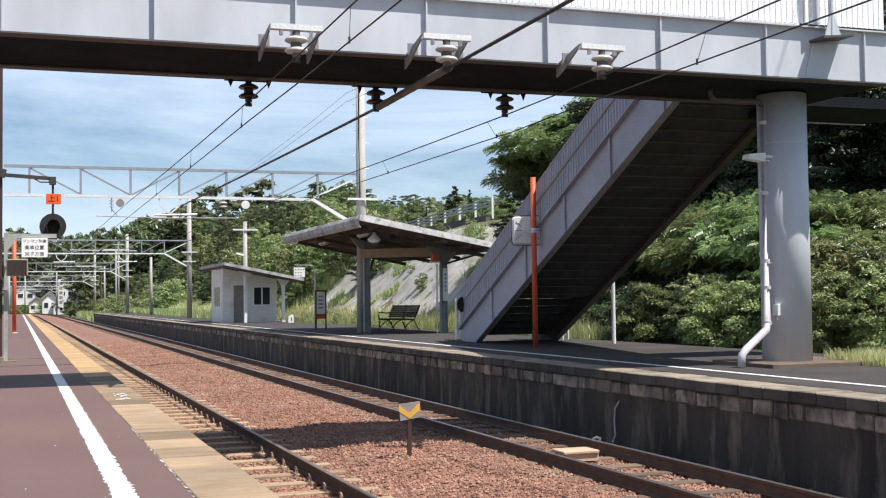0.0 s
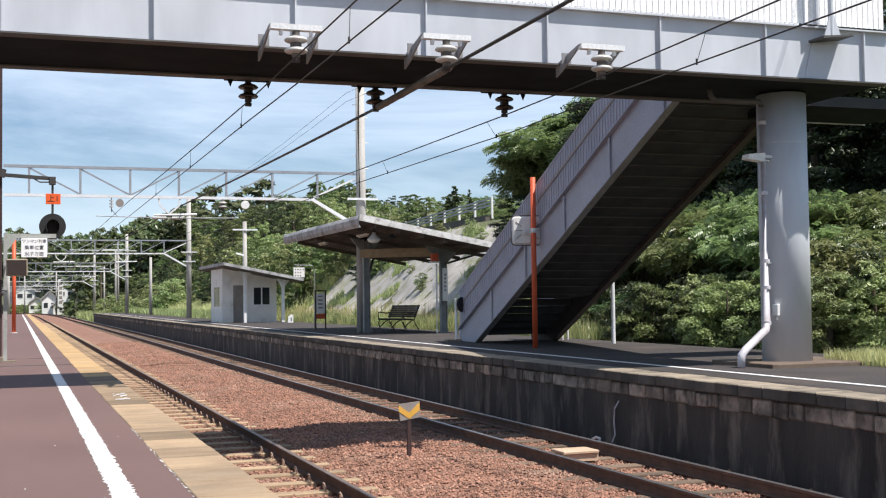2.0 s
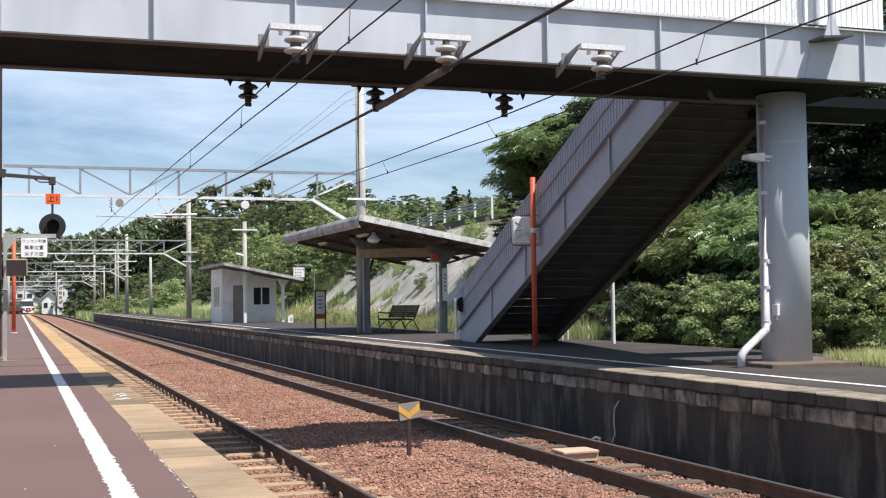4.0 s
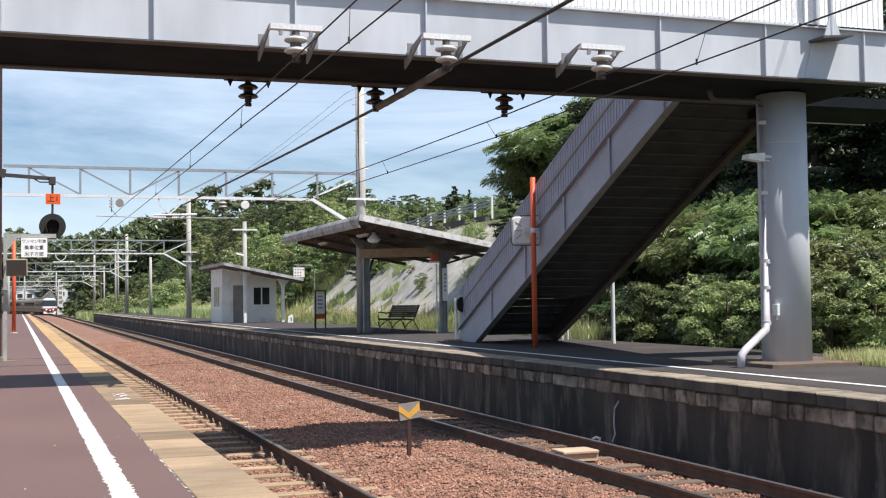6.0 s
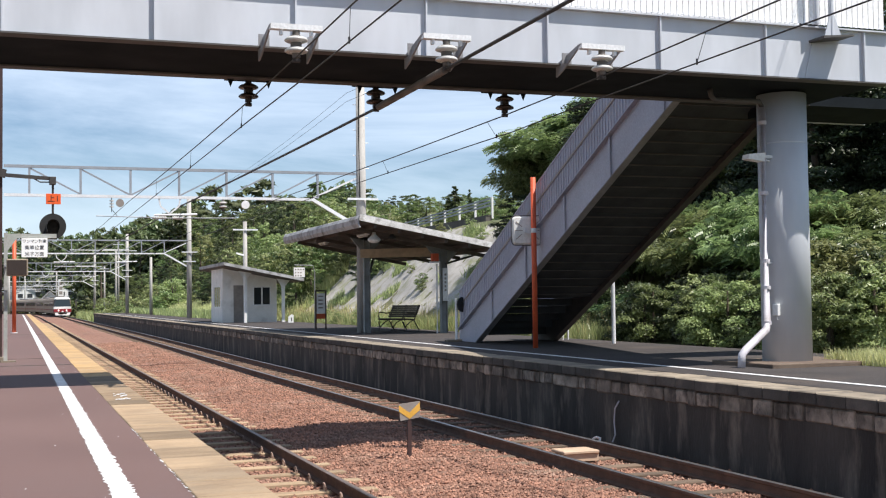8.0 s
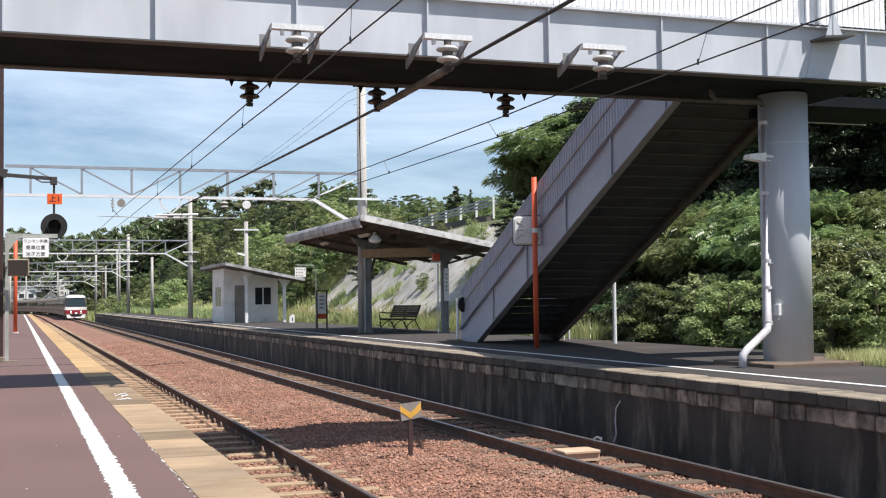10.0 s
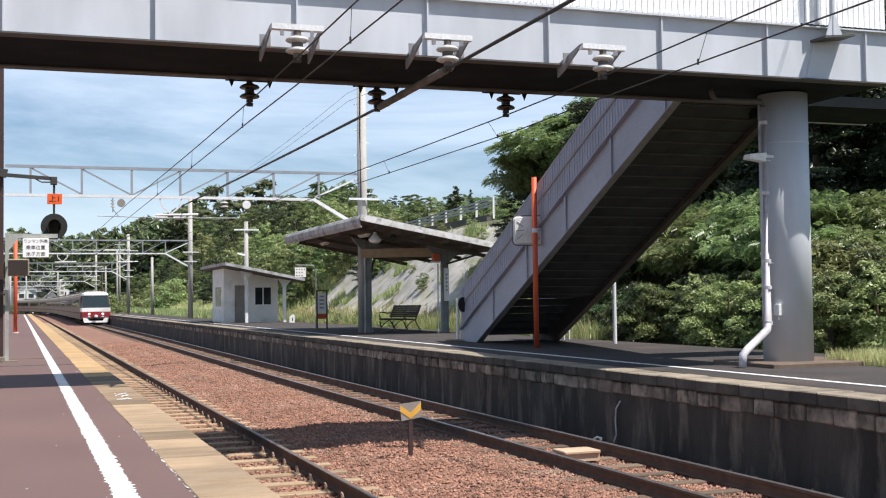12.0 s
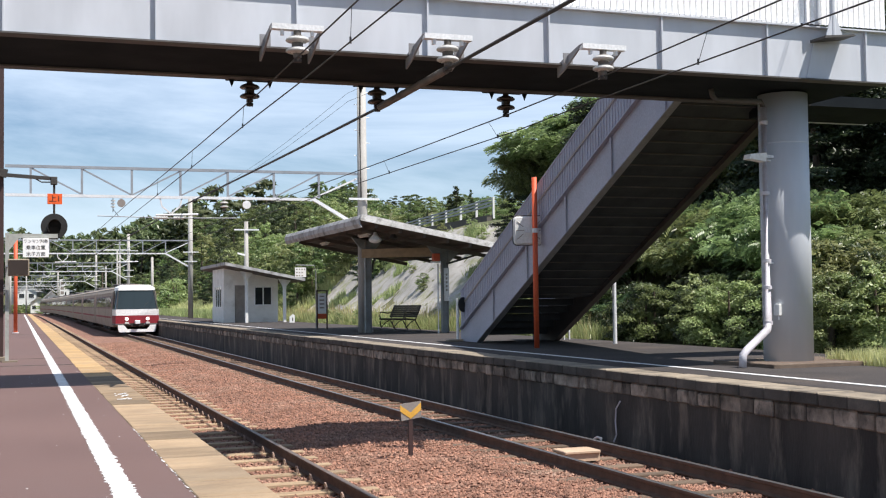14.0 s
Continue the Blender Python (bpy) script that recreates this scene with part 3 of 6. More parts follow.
# ---- platform shelter ----
def build_shelter():
    sh = tagged(base("platform_shelter"), "open platform shelter with a single-slope cement roof and steel posts", "shelter")
    xa, xb, ya, yb = 10.3, 15.0, 36.4, 47.6
    za, zb = 4.62, 3.72

    def zr(x):
        return za + (zb - za) * (x - xa) / (xb - xa)
    n = 12
    for i in range(n):
        y0, y1 = ya + (yb - ya) * i / n, ya + (yb - ya) * (i + 1) / n - 0.012
        bm = B()
        extrude(bm, [(xa, za - 0.02), (xb, zb - 0.05), (xb, zb + 0.03), (xa, za + 0.1)], "y", y0, y1)
        part("roof_sheet", bm, "roof", sh)
        bm = B()
        extrude(bm, [(xa - 0.02, za + 0.1), (xa - 0.14, za + 0.06), (xa - 0.21, za - 0.05), (xa - 0.2, za - 0.2), (xa - 0.12, za - 0.32), (xa - 0.09, za - 0.31), (xa - 0.15, za - 0.18), (xa - 0.15, za - 0.04), (xa - 0.02, za + 0.02)], "y", y0 + 0.006, y1)
        part("eave_tile", bm, "roof", sh)
    # pale verge board on the two ends
    for y in (ya - 0.03, yb + 0.01):
        bm = B()
        bar(bm, (xa - 0.15, y, zr(xa - 0.15) - 0.03), (xb, y, zb - 0.03), 0.05, 0.19)
        part("verge_board", bm, "verge", sh, "weathered pale verge board")
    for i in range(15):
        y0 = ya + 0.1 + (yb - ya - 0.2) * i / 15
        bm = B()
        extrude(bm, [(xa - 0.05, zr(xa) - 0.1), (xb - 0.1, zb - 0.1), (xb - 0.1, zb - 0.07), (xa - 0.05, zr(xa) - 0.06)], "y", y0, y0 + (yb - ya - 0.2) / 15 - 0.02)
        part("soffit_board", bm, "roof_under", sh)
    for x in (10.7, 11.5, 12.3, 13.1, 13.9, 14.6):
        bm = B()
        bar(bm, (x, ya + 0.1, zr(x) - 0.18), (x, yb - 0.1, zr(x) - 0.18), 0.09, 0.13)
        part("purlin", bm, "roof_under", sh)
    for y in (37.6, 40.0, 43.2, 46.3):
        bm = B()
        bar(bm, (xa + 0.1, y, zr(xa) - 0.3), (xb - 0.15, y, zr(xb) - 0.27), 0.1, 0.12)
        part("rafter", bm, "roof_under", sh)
    # H-section posts, two in a row, and a second frame behind
    for x, y in ((11.40, 40.0), (13.58, 38.2)):
        top = zr(x) - 0.3
        post = None
        for a, b, c, d in ((-0.11, -0.093, -0.095, 0.095), (0.093, 0.11, -0.095, 0.095), (-0.093, 0.093, -0.009, 0.009)):
            bm = B()
            box(bm, x + a, x + b, y + c, y + d, PR, top)
            post = part("post" if post is None else "post_web", bm, "post_green", post or sh)
        bm = B()
        extrude(bm, [(x - 0.15, top - 0.45), (x + 0.15, top - 0.45), (x + 0.62, top + 0.02), (x - 0.62, top + 0.12)], "y", y - 0.05, y + 0.05)
        part("bracket", bm, "post_green", sh)
    bm = B()
    bar(bm, (11.2, 40.0, 3.62), (13.9, 38.25, 3.62), 0.12, 0.3)
    part("cross_beam", bm, "ply", sh, "pale brown timber cross beam")
    bm = B()
    bar(bm, (11.5, 40.0, 2.95), (12.6, 43.2, 3.6), 0.07, 0.07)
    part("brace", bm, "steel_dark", sh)
    bm = B()
    bar(bm, (13.65, 38.2, 3.2), (15.0, 38.6, 3.55), 0.06, 0.06)
    part("brace", bm, "steel_dark", sh)
    # hanging loudspeaker and lamps under the roof
    sp = tagged(base("loudspeaker", (10.95, 37.5, 4.12)), "round white horn loudspeaker under the shelter roof", "loudspeaker")
    bm = B()
    lathe(bm, [(0.05, 0), (0.07, -0.08), (0.2, -0.22), (0.22, -0.25), (0.16, -0.33), (0.05, -0.36)], 20, (0, 0, 0.1))
    part("horn", bm, "white", sp, smooth=True)
    bm = B()
    tube(bm, [(0, 0, 0.1), (0, 0, 0.36)], 0.02, 8)
    part("hanger", bm, "steel_dark", sp)
    sp2 = tagged(base("loudspeaker", (11.5, 37.3, 4.1)), "dark loudspeaker under the shelter roof", "loudspeaker")
    bm = B()
    lathe(bm, [(0.05, 0), (0.14, -0.12), (0.15, -0.16), (0.05, -0.2)], 16, (0, 0, 0.06))
    part("horn", bm, "steel_dark", sp2)
    bm = B()
    tube(bm, [(0, 0, 0.05), (0, 0, 0.26)], 0.02, 8)
    part("hanger", bm, "steel_dark", sp2)
    for y in (39.0, 44.5):
        lamp = tagged(base("fluorescent_lamp", (11.0, y, 4.1)), "unlit fluorescent lamp fitting under the shelter", "lamp", "shelter lamps")
        bm = B()
        box(bm, -0.06, 0.06, -0.6, 0.6, 0.08, 0.14, 0.01)
        part("housing", bm, "white", lamp)
        bm = B()
        tube(bm, [(0, -0.55, 0.05), (0, 0.55, 0.05)], 0.025, 8)
        part("tube", bm, "porcelain", lamp)
    bm = B()
    tube(bm, [(13.28, 38.02, PR), (13.28, 38.02, 2.0), (13.3, 38.06, 3.2)], 0.028, 8)
    part("conduit", bm, "white", sh, "white cable conduit")
    # small orange box and white notice on the near post
    ob = tagged(base("alarm_box", (13.2, 38.0, 3.4)), "small orange box on the shelter post", "box")
    bm = B()
    box(bm, -0.13, 0.1, -0.16, 0.02, -0.12, 0.14, 0.01)
    part("case", bm, "orange", ob)
    bm = B()
    box(bm, -0.18, 0.12, -0.2, 0.04, -0.17, -0.125)
    part("tray", bm, "galv", ob)
    ob = tagged(base("notice_strip", (13.58, 38.02, 2.5)), "tall narrow white notice with dark lettering on the post", "notice")
    bm = B()
    box(bm, -0.09, 0.09, -0.02, 0.0, -0.55, 0.55)
    part("board", bm, "white", ob)
    for k in range(5):
        bm = B()
        box(bm, -0.03, 0.03, -0.025, -0.021, 0.3 - 0.13 * k, 0.37 - 0.13 * k)
        part("lettering", bm, "greyplate", ob)
    return sh


def build_hut():
    h = tagged(base("waiting_room"), "small cream weatherboard waiting room with a sloping roof on posts", "waiting room")
    x0, x1, y0, y1 = 10.6, 13.6, 66.0, 70.0
    zt = PR + 2.36
    # four walls with openings: south wall has a door and a window, west wall a window
    def slab(ax, a, b, c, d, z0, z1):
        bm = B()
        if ax == "y":
            box(bm, a, b, c, d, z0, z1)
        else:
            box(bm, c, d, a, b, z0, z1)
        return part("wall", bm, "cream", h)
    slab("y", x0, 11.2, y0, y0 + 0.12, PR, zt)
    slab("y", 11.2, 11.8, y0, y0 + 0.12, PR + 2.05, zt)
    slab("y", 11.8, 12.3, y0, y0 + 0.12, PR, zt)
    slab("y", 12.3, 13.25, y0, y0 + 0.12, PR, PR + 0.95)
    slab("y", 12.3, 13.25, y0, y0 + 0.12, PR + 1.95, zt)
    slab("y", 13.25, x1, y0, y0 + 0.12, PR, zt)
    slab("x", y0 + 0.12, 66.9, x0, x0 + 0.12, PR, zt)
    for k in range(4):
        part("weatherboard", box(B(), x0 - 0.025, x0 - 0.002, y0 - 0.01, y1, PR + 0.1 + k * 0.19, PR + 0.265 + k * 0.19), "cream", h)
    slab("x", 66.9, 68.9, x0, x0 + 0.12, PR, PR + 0.85)
    slab("x", 66.9, 68.9, x0, x0 + 0.12, PR + 2.0, zt)
    slab("x", 68.9, y1, x0, x0 + 0.12, PR, zt)
    slab("y", x0 + 0.12, x1, y1 - 0.12, y1, PR, zt)
    slab("x", y0 + 0.12, y1 - 0.12, x1 - 0.12, x1, PR, zt)
    for k in range(4):
        z = PR + 0.15 + k * 0.2
        for a, b in ((x0 - 0.015, 11.2), (11.8, x1)):
            bm = B()
            box(bm, a, b, y0 - 0.025, y0 - 0.002, z, z + 0.17)
            part("weatherboard", bm, "cream", h)
    def win(name, a, b, south, z0, z1, panes):
        w = part(name, box(B(), *((a, b, y0 + 0.05, y0 + 0.06) if south else (x0 + 0.012, x0 + 0.022, a, b)), z0, z1), "window", h, "dark glass window in a grey frame")
        for i in range(panes + 1):
            c = a + (b - a) * i / panes
            box_args = (c - 0.03, c + 0.03, y0 - 0.03, y0 + 0.045) if south else (x0 - 0.008, x0 + 0.045, c - 0.025, c + 0.025)
            part("frame", box(B(), *box_args, z0, z1), "white", w)
        for z in (z0, z1):
            box_args = (a - 0.05, b + 0.05, y0 - 0.04, y0 + 0.045) if south else (x0 - 0.03, x0 + 0.045, a - 0.03, b + 0.03)
            part("sill", box(B(), *box_args, z - 0.03, z + 0.03), "white", w)
    win("window", 12.3, 13.25, True, PR + 0.95, PR + 1.95, 2)
    win("window", 66.9, 68.9, False, PR + 0.85, PR + 2.0, 3)
    part("door", box(B(), 11.2, 11.8, y0 + 0.06, y0 + 0.1, PR, PR + 2.05), "greyplate", h, "grey sliding door")
    bm = B()
    extrude(bm, [(10.3, PR + 3.1), (14.63, PR + 2.22), (14.63, PR + 2.38), (10.3, PR + 3.26)], "y", y0 - 2.3, y1 + 2.8)
    part("roof", bm, "roof", h)
    bm = B()
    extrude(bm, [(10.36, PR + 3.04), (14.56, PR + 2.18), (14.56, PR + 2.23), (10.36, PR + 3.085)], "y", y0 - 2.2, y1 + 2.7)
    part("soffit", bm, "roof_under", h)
    bm = B()
    extrude(bm, [(x0, zt), (x1, zt), (x1, PR + 2.38), (x0, PR + 2.985)], "y", y0 + 0.002, y1 - 0.02)
    part("gable", bm, "cream", h)
    for x in (11.6, 13.68):
        zz = PR + 3.06 - (x - 10.3) * 0.2032
        bm = B()
        box(bm, x - 0.08, x + 0.08, y0 - 1.45, y0 - 1.29, PR, zz - 0.05, 0.01)
        post = part("post", bm, "white", h, "white porch post")
        bm = B()
        extrude(bm, [(x - 0.08, zz - 0.65), (x + 0.08, zz - 0.65), (x + 0.11, zz - 0.4), (x + 0.36, zz - 0.1), (x - 0.36, zz + 0.01), (x - 0.11, zz - 0.4)], "y", y0 - 1.40, y0 - 1.34)
        part("bracket", bm, "white", post)
    return h


def build_bench():
    b = tagged(base("bench", (13.3, 42.2, PR + 0.008), 30), "dark slatted bench with curled iron arms and legs", "bench")
    for i in range(6):
        part("seat_slat", box(B(), -0.48 + i * 0.085, -0.402 + i * 0.085, -0.68, 0.68, 0.41 - 0.006 * i, 0.455 - 0.006 * i), "bench", b)
    for i in range(6):
        x, z = 0.08 + 0.045 * i, 0.48 + 0.075 * i
        part("back_slat", box(B(), x, x + 0.04, -0.68, 0.68, z, z + 0.07), "bench", b)
    for y in (-0.62, 0, 0.62):
        bm = B()
        tube(bm, [(-0.5, y, 0), (-0.44, y, 0.12), (-0.5, y, 0.3), (-0.44, y, 0.41), (0.08, y, 0.39), (0.2, y, 0.65), (0.35, y, 0.93)], 0.022, 8)
        part("frame", bm, "steel_dark", b)
        bm = B()
        tube(bm, [(0.36, y, 0), (0.2, y, 0.18), (0.05, y, 0.39), (-0.2, y, 0.3), (-0.44, y, 0.12)], 0.02, 8)
        part("leg", bm, "steel_dark", b)
        if y:
            bm = B()
            tube(bm, [(-0.46, y, 0.43), (-0.52, y, 0.56), (-0.5, y, 0.66), (-0.4, y, 0.68), (-0.1, y, 0.64), (0.18, y, 0.66)], 0.022, 8)
            part("armrest", bm, "steel_dark", b)
    # timetable board and the tall sign post
    nb = tagged(base("notice_board", (11.3, 46.3, PR + 0.008)), "standing notice board with a red footer in a dark frame", "notice board")
    for x in (-0.2, 0.2):
        part("leg", box(B(), x - 0.025, x + 0.025, -0.025, 0.025, 0, 1.5), "rust_column", nb)
    part("board", box(B(), -0.17, 0.17, -0.02, 0.02, 0.62, 1.42), "sign_white", nb, "faded grey printed sheet")
    part("footer", box(B(), -0.17, 0.17, -0.024, 0.016, 0.42, 0.615), "orange", nb)
    part("top_bar", box(B(), -0.23, 0.23, -0.03, 0.03, 1.5, 1.55), "rust_column", nb)
    for k in range(4):
        part("lettering", box(B(), -0.1, 0.08, -0.026, -0.021, 1.28 - 0.15 * k, 1.33 - 0.15 * k), "greyplate", nb)
    sg = tagged(base("hanging_sign", (11.56, 48.8, PR + 0.008)), "white hanging sign with dark lettering on a bent post", "sign")
    bm = B()
    tube(bm, [(0.1, 0, 0), (0.1, 0, 2.35), (0.02, 0, 2.6), (-0.75, 0, 2.62)], 0.024, 8)
    part("post", bm, "post_green", sg)
    part("board", box(B(), -0.78, -0.32, -0.02, 0.02, 2.12, 2.52), "sign_white", sg)
    for r in range(3):
        for c in range(3 + (r == 0)):
            part("lettering", box(B(), -0.73 + 0.11 * c, -0.68 + 0.11 * c, -0.026, -0.021, 2.42 - 0.13 * r, 2.47 - 0.13 * r), "greyplate", sg)
    for x in (-0.7, -0.4):
        part("hanger", box(B(), x - 0.01, x + 0.01, -0.01, 0.01, 2.52, 2.6), "steel_dark", sg)
    mk = tagged(base("platform_marker", (13.65, 62.6, PR + 0.008)), "small white pointed platform marker board", "marker")
    part("board", extrude(B(), [(-0.14, 0), (0.14, 0), (0.14, 0.38), (0.06, 0.45), (-0.14, 0.3)], "y", -0.04, 0.04), "white", mk)
    part("lettering", box(B(), 0.0, 0.05, -0.047, -0.041, 0.08, 0.26), "black", mk)


# ---- poles, gantries and wires ----
def insulator(parent, x, y, z, material, scale=1.0):
    """A pin insulator hanging at z: a metal stem and cap, with two wide sheds round it."""
    k = scale
    stem = part("insulator", lathe(B(), [(r * k, h * k) for r, h in ((0.05, 0), (0.05, -0.06), (0.075, -0.07), (0.075, -0.3), (0.055, -0.31), (0.055, -0.36), (0.03, -0.365), (0.03, -0.41))], 18, (x, y, z)),
                "sleeve" if material == "porcelain" else material, parent, "weathered metal cap and stem" if material == "porcelain" else "brown porcelain insulator", smooth=False)
    for h in (-0.09, -0.235):
        bm = lathe(B(), [(r * k, (h + d) * k) for r, d in ((0.078, 0.012), (0.12, 0.0), (0.15, -0.02), (0.158, -0.042), (0.14, -0.058), (0.085, -0.05), (0.078, -0.07))], 24, (x, y, z))
        part("shed", bm, material, stem, "white porcelain shed" if material == "porcelain" else "", smooth=True)
    part("clamp", tube(B(), [(x - 0.05 * k, y, z - 0.4 * k), (x + 0.05 * k, y, z - 0.4 * k)], 0.03 * k, 8), "steel_dark", stem)
    return stem


def build_pole(name, x, y, z0, h, r0, r1, material, label, category):
    p = tagged(base(name, (x, y, z0)), label, category)
    bm = B()
    tube(bm, [(0, 0, 0), (0, 0, h)], r0, 16, r1)
    part("pole", bm, material, p, smooth=True)
    return p


def build_gantry(y, x0, x1, first=False):
    g = tagged(base("catenary_gantry"), "galvanised steel truss gantry on concrete poles over the tracks", "gantry", "catenary gantries")
    lo, hi = 5.52, 6.45
    bx = bend(y)
    e = x1 - 1.75
    # the sunlit lower chord is drawn with the whiter copy of the steel
    for z, a, b, m in ((lo, x0, e, "galv"), (hi, x0, x1, "galv_darker")):
        part("chord", bar(B(), (a + bx, y, z), (b + bx, y, z), 0.09, 0.09), m, g)
    n = int(round((e - x0) / 1.6))
    # panel points; the diagonals turn over above the near track
    at = [0.353 + 1.58 * i for i in range(7)] if first else [x0 + (e - x0) * i / n for i in range(n + 1)]
    n = len(at) - 1
    for i, x in enumerate(at):
        x += bx
        part("upright", bar(B(), (x, y, lo + 0.045), (x, y, hi - 0.045), 0.07, 0.07), "galv_darker", g)
        if i < n:
            xn = at[i + 1] + bx
            a, b = ((x, hi - 0.05), (xn, lo + 0.05)) if i < n * 0.3 else ((x, lo + 0.05), (xn, hi - 0.05))
            part("diagonal", bar(B(), (a[0], y, a[1]), (b[0], y, b[1]), 0.05, 0.05), "galv_darker", g)
    part("diagonal", bar(B(), (e + bx, y, lo + 0.05), (x1 + bx, y, hi - 0.08), 0.06, 0.06), "galv", g)
    part("strut", bar(B(), (e + bx, y, lo), (x1 + bx - 0.1, y, lo - 0.95), 0.11, 0.11), "galv", g)
    bm = B()
    tube(bm, [(x1 + bx, y, PR if y < 150 else -0.3), (x1 + bx, y, 9.6)], 0.19, 16, 0.155)
    part("pole", bm, "concrete_pole", g, "grey concrete pole", smooth=True)
    for z, w in ((5.62, 1.1), (4.95, 0.9)) if not first else ((5.55, 1.1),):
        part("cross_arm", bar(B(), (x1 + bx - w / 2, y - 0.22, z), (x1 + bx + w / 2, y - 0.22, z), 0.06, 0.07), "galv", g)
    if first:
        for k in range(14):
            z = 3.5 + 0.45 * k
            s = 1 if k % 2 else -1
            part("step_bolt", tube(B(), [(x1 + s * 0.15, y, z), (x1 + s * 0.28, y, z)], 0.014, 6), "galv", g)
        bm = B()
        tube(bm, [(x1 - 0.1, y - 0.19, 5.6), (x1 - 0.13, y - 0.21, 8.0), (x1 - 0.1, y - 0.17, 9.5)], 0.03, 6)
        part("cable", bm, "cable", g)
        part("disc_lamp", tube(B(), [(7.3, y - 0.1, 5.3), (7.3, y - 0.02, 5.3)], 0.14, 20), "white", g, "round white disc under the beam")
        part("disc_hanger", bar(B(), (7.3, y, 5.3), (7.3, y, 5.48), 0.04, 0.04), "galv", g)
        insulator(g, 6.55, y, 5.47, "porcelain", 0.9)
        # pull-off wire across both tracks with two insulated lengths, and the fittings over the near wire
        part("pull_off_wire", tube(B(), [(2.41, y - 0.1, 4.87), (4.75, y - 0.1, 4.82), (6.98, y - 0.1, 4.84)], 0.018, 6), "galv_darker", g)
        for a, b in ((4.2, 4.66), (4.84, 5.2)):
            rod = part("insulator_rod", tube(B(), [(a, y - 0.1, 4.825), (b, y - 0.1, 4.825)], 0.04, 10), "porcelain", g, "white ribbed insulator rod")
            for k in range(6):
                t = a + (b - a) * (k + 0.5) / 6
                part("rib", tube(B(), [(t - 0.012, y - 0.1, 4.825), (t + 0.012, y - 0.1, 4.825)], 0.06, 10), "porcelain", rod)
        part("string_rod", tube(B(), [(2.91, y, 5.5), (2.91, y, 5.0)], 0.014, 6), "steel_dark", g)
        for k in range(3):
            part("string_disc", tube(B(), [(2.91, y, 5.4 - 0.1 * k), (2.91, y, 5.36 - 0.1 * k)], 0.07, 14), "porcelain", g)
        part("string_stay", tube(B(), [(2.91, y, 5.1), (3.1, y, 4.86)], 0.01, 6), "steel_dark", g)
        part("disc_lamp", tube(B(), [(3.17, y - 0.1, 5.3), (3.17, y - 0.02, 5.3)], 0.13, 20), "greyplate", g, "round brown-faced disc under the beam")
        part("disc_hanger", bar(B(), (3.17, y, 5.3), (3.17, y, 5.48), 0.03, 0.03), "galv", g)
    if x0 < -0.5:
        bm = B()
        tube(bm, [(x0 + bx, y, PL if y < 150 else -0.3), (x0 + bx, y, 8.0)], 0.19, 14, 0.155)
        part("pole", bm, "concrete_pole", g, "grey concrete pole", smooth=True)
    # V hangers with insulators over each track, with registration arms
    if not first and 90 < y < 200:
        part("long_arm", bar(B(), (x1 + bx - 6.0, y - 0.24, 7.85), (x1 + bx + 1.0, y - 0.24, 7.75), 0.07, 0.08), "galv", g)
        part("insulator_beam", bar(B(), (x1 + bx - 2.8, y - 0.3, 7.84), (x1 + bx + 0.2, y - 0.3, 7.84), 0.12, 0.14), "white", g)
    for c in (4.78,) if first else (T1, T2):
        for s in (-1, 1):
            part("hanger", bar(B(), (c + bx + s * 0.35, y, lo - 0.05), (c + bx + s * 0.3, y, lo - 0.3), 0.05, 0.05), "galv", g)
            part("hanger_leg", bar(B(), (c + bx + s * 0.3, y, lo - 0.3), (c + bx, y, lo - 0.55), 0.05, 0.05), "galv", g)
        part("registration_arm", tube(B(), [(c + bx - 0.5, y, lo - 0.6), (c + bx + 0.9, y, lo - 0.56)], 0.035, 8), "galv", g)
    return g


def wire(name, pts, r, label, sag=0.0, group="overhead wires"):
    """A cable through the points, with a sag between each two of them."""
    path = []
    for a, b in zip(pts, pts[1:]):
        a, b = Vector(a), Vector(b)
        n = max(int((b - a).length / 5), 4) if sag and (b - a).length > 10 else 1
        for i in range(n):
            t = i / n
            p = a.lerp(b, t)
            p.z -= sag * 4 * t * (1 - t)
            path.append(p)
    path.append(Vector(pts[-1]))
    return tagged(part(name, tube(B(), path, r, 6), "cable"), label, "wire", group)


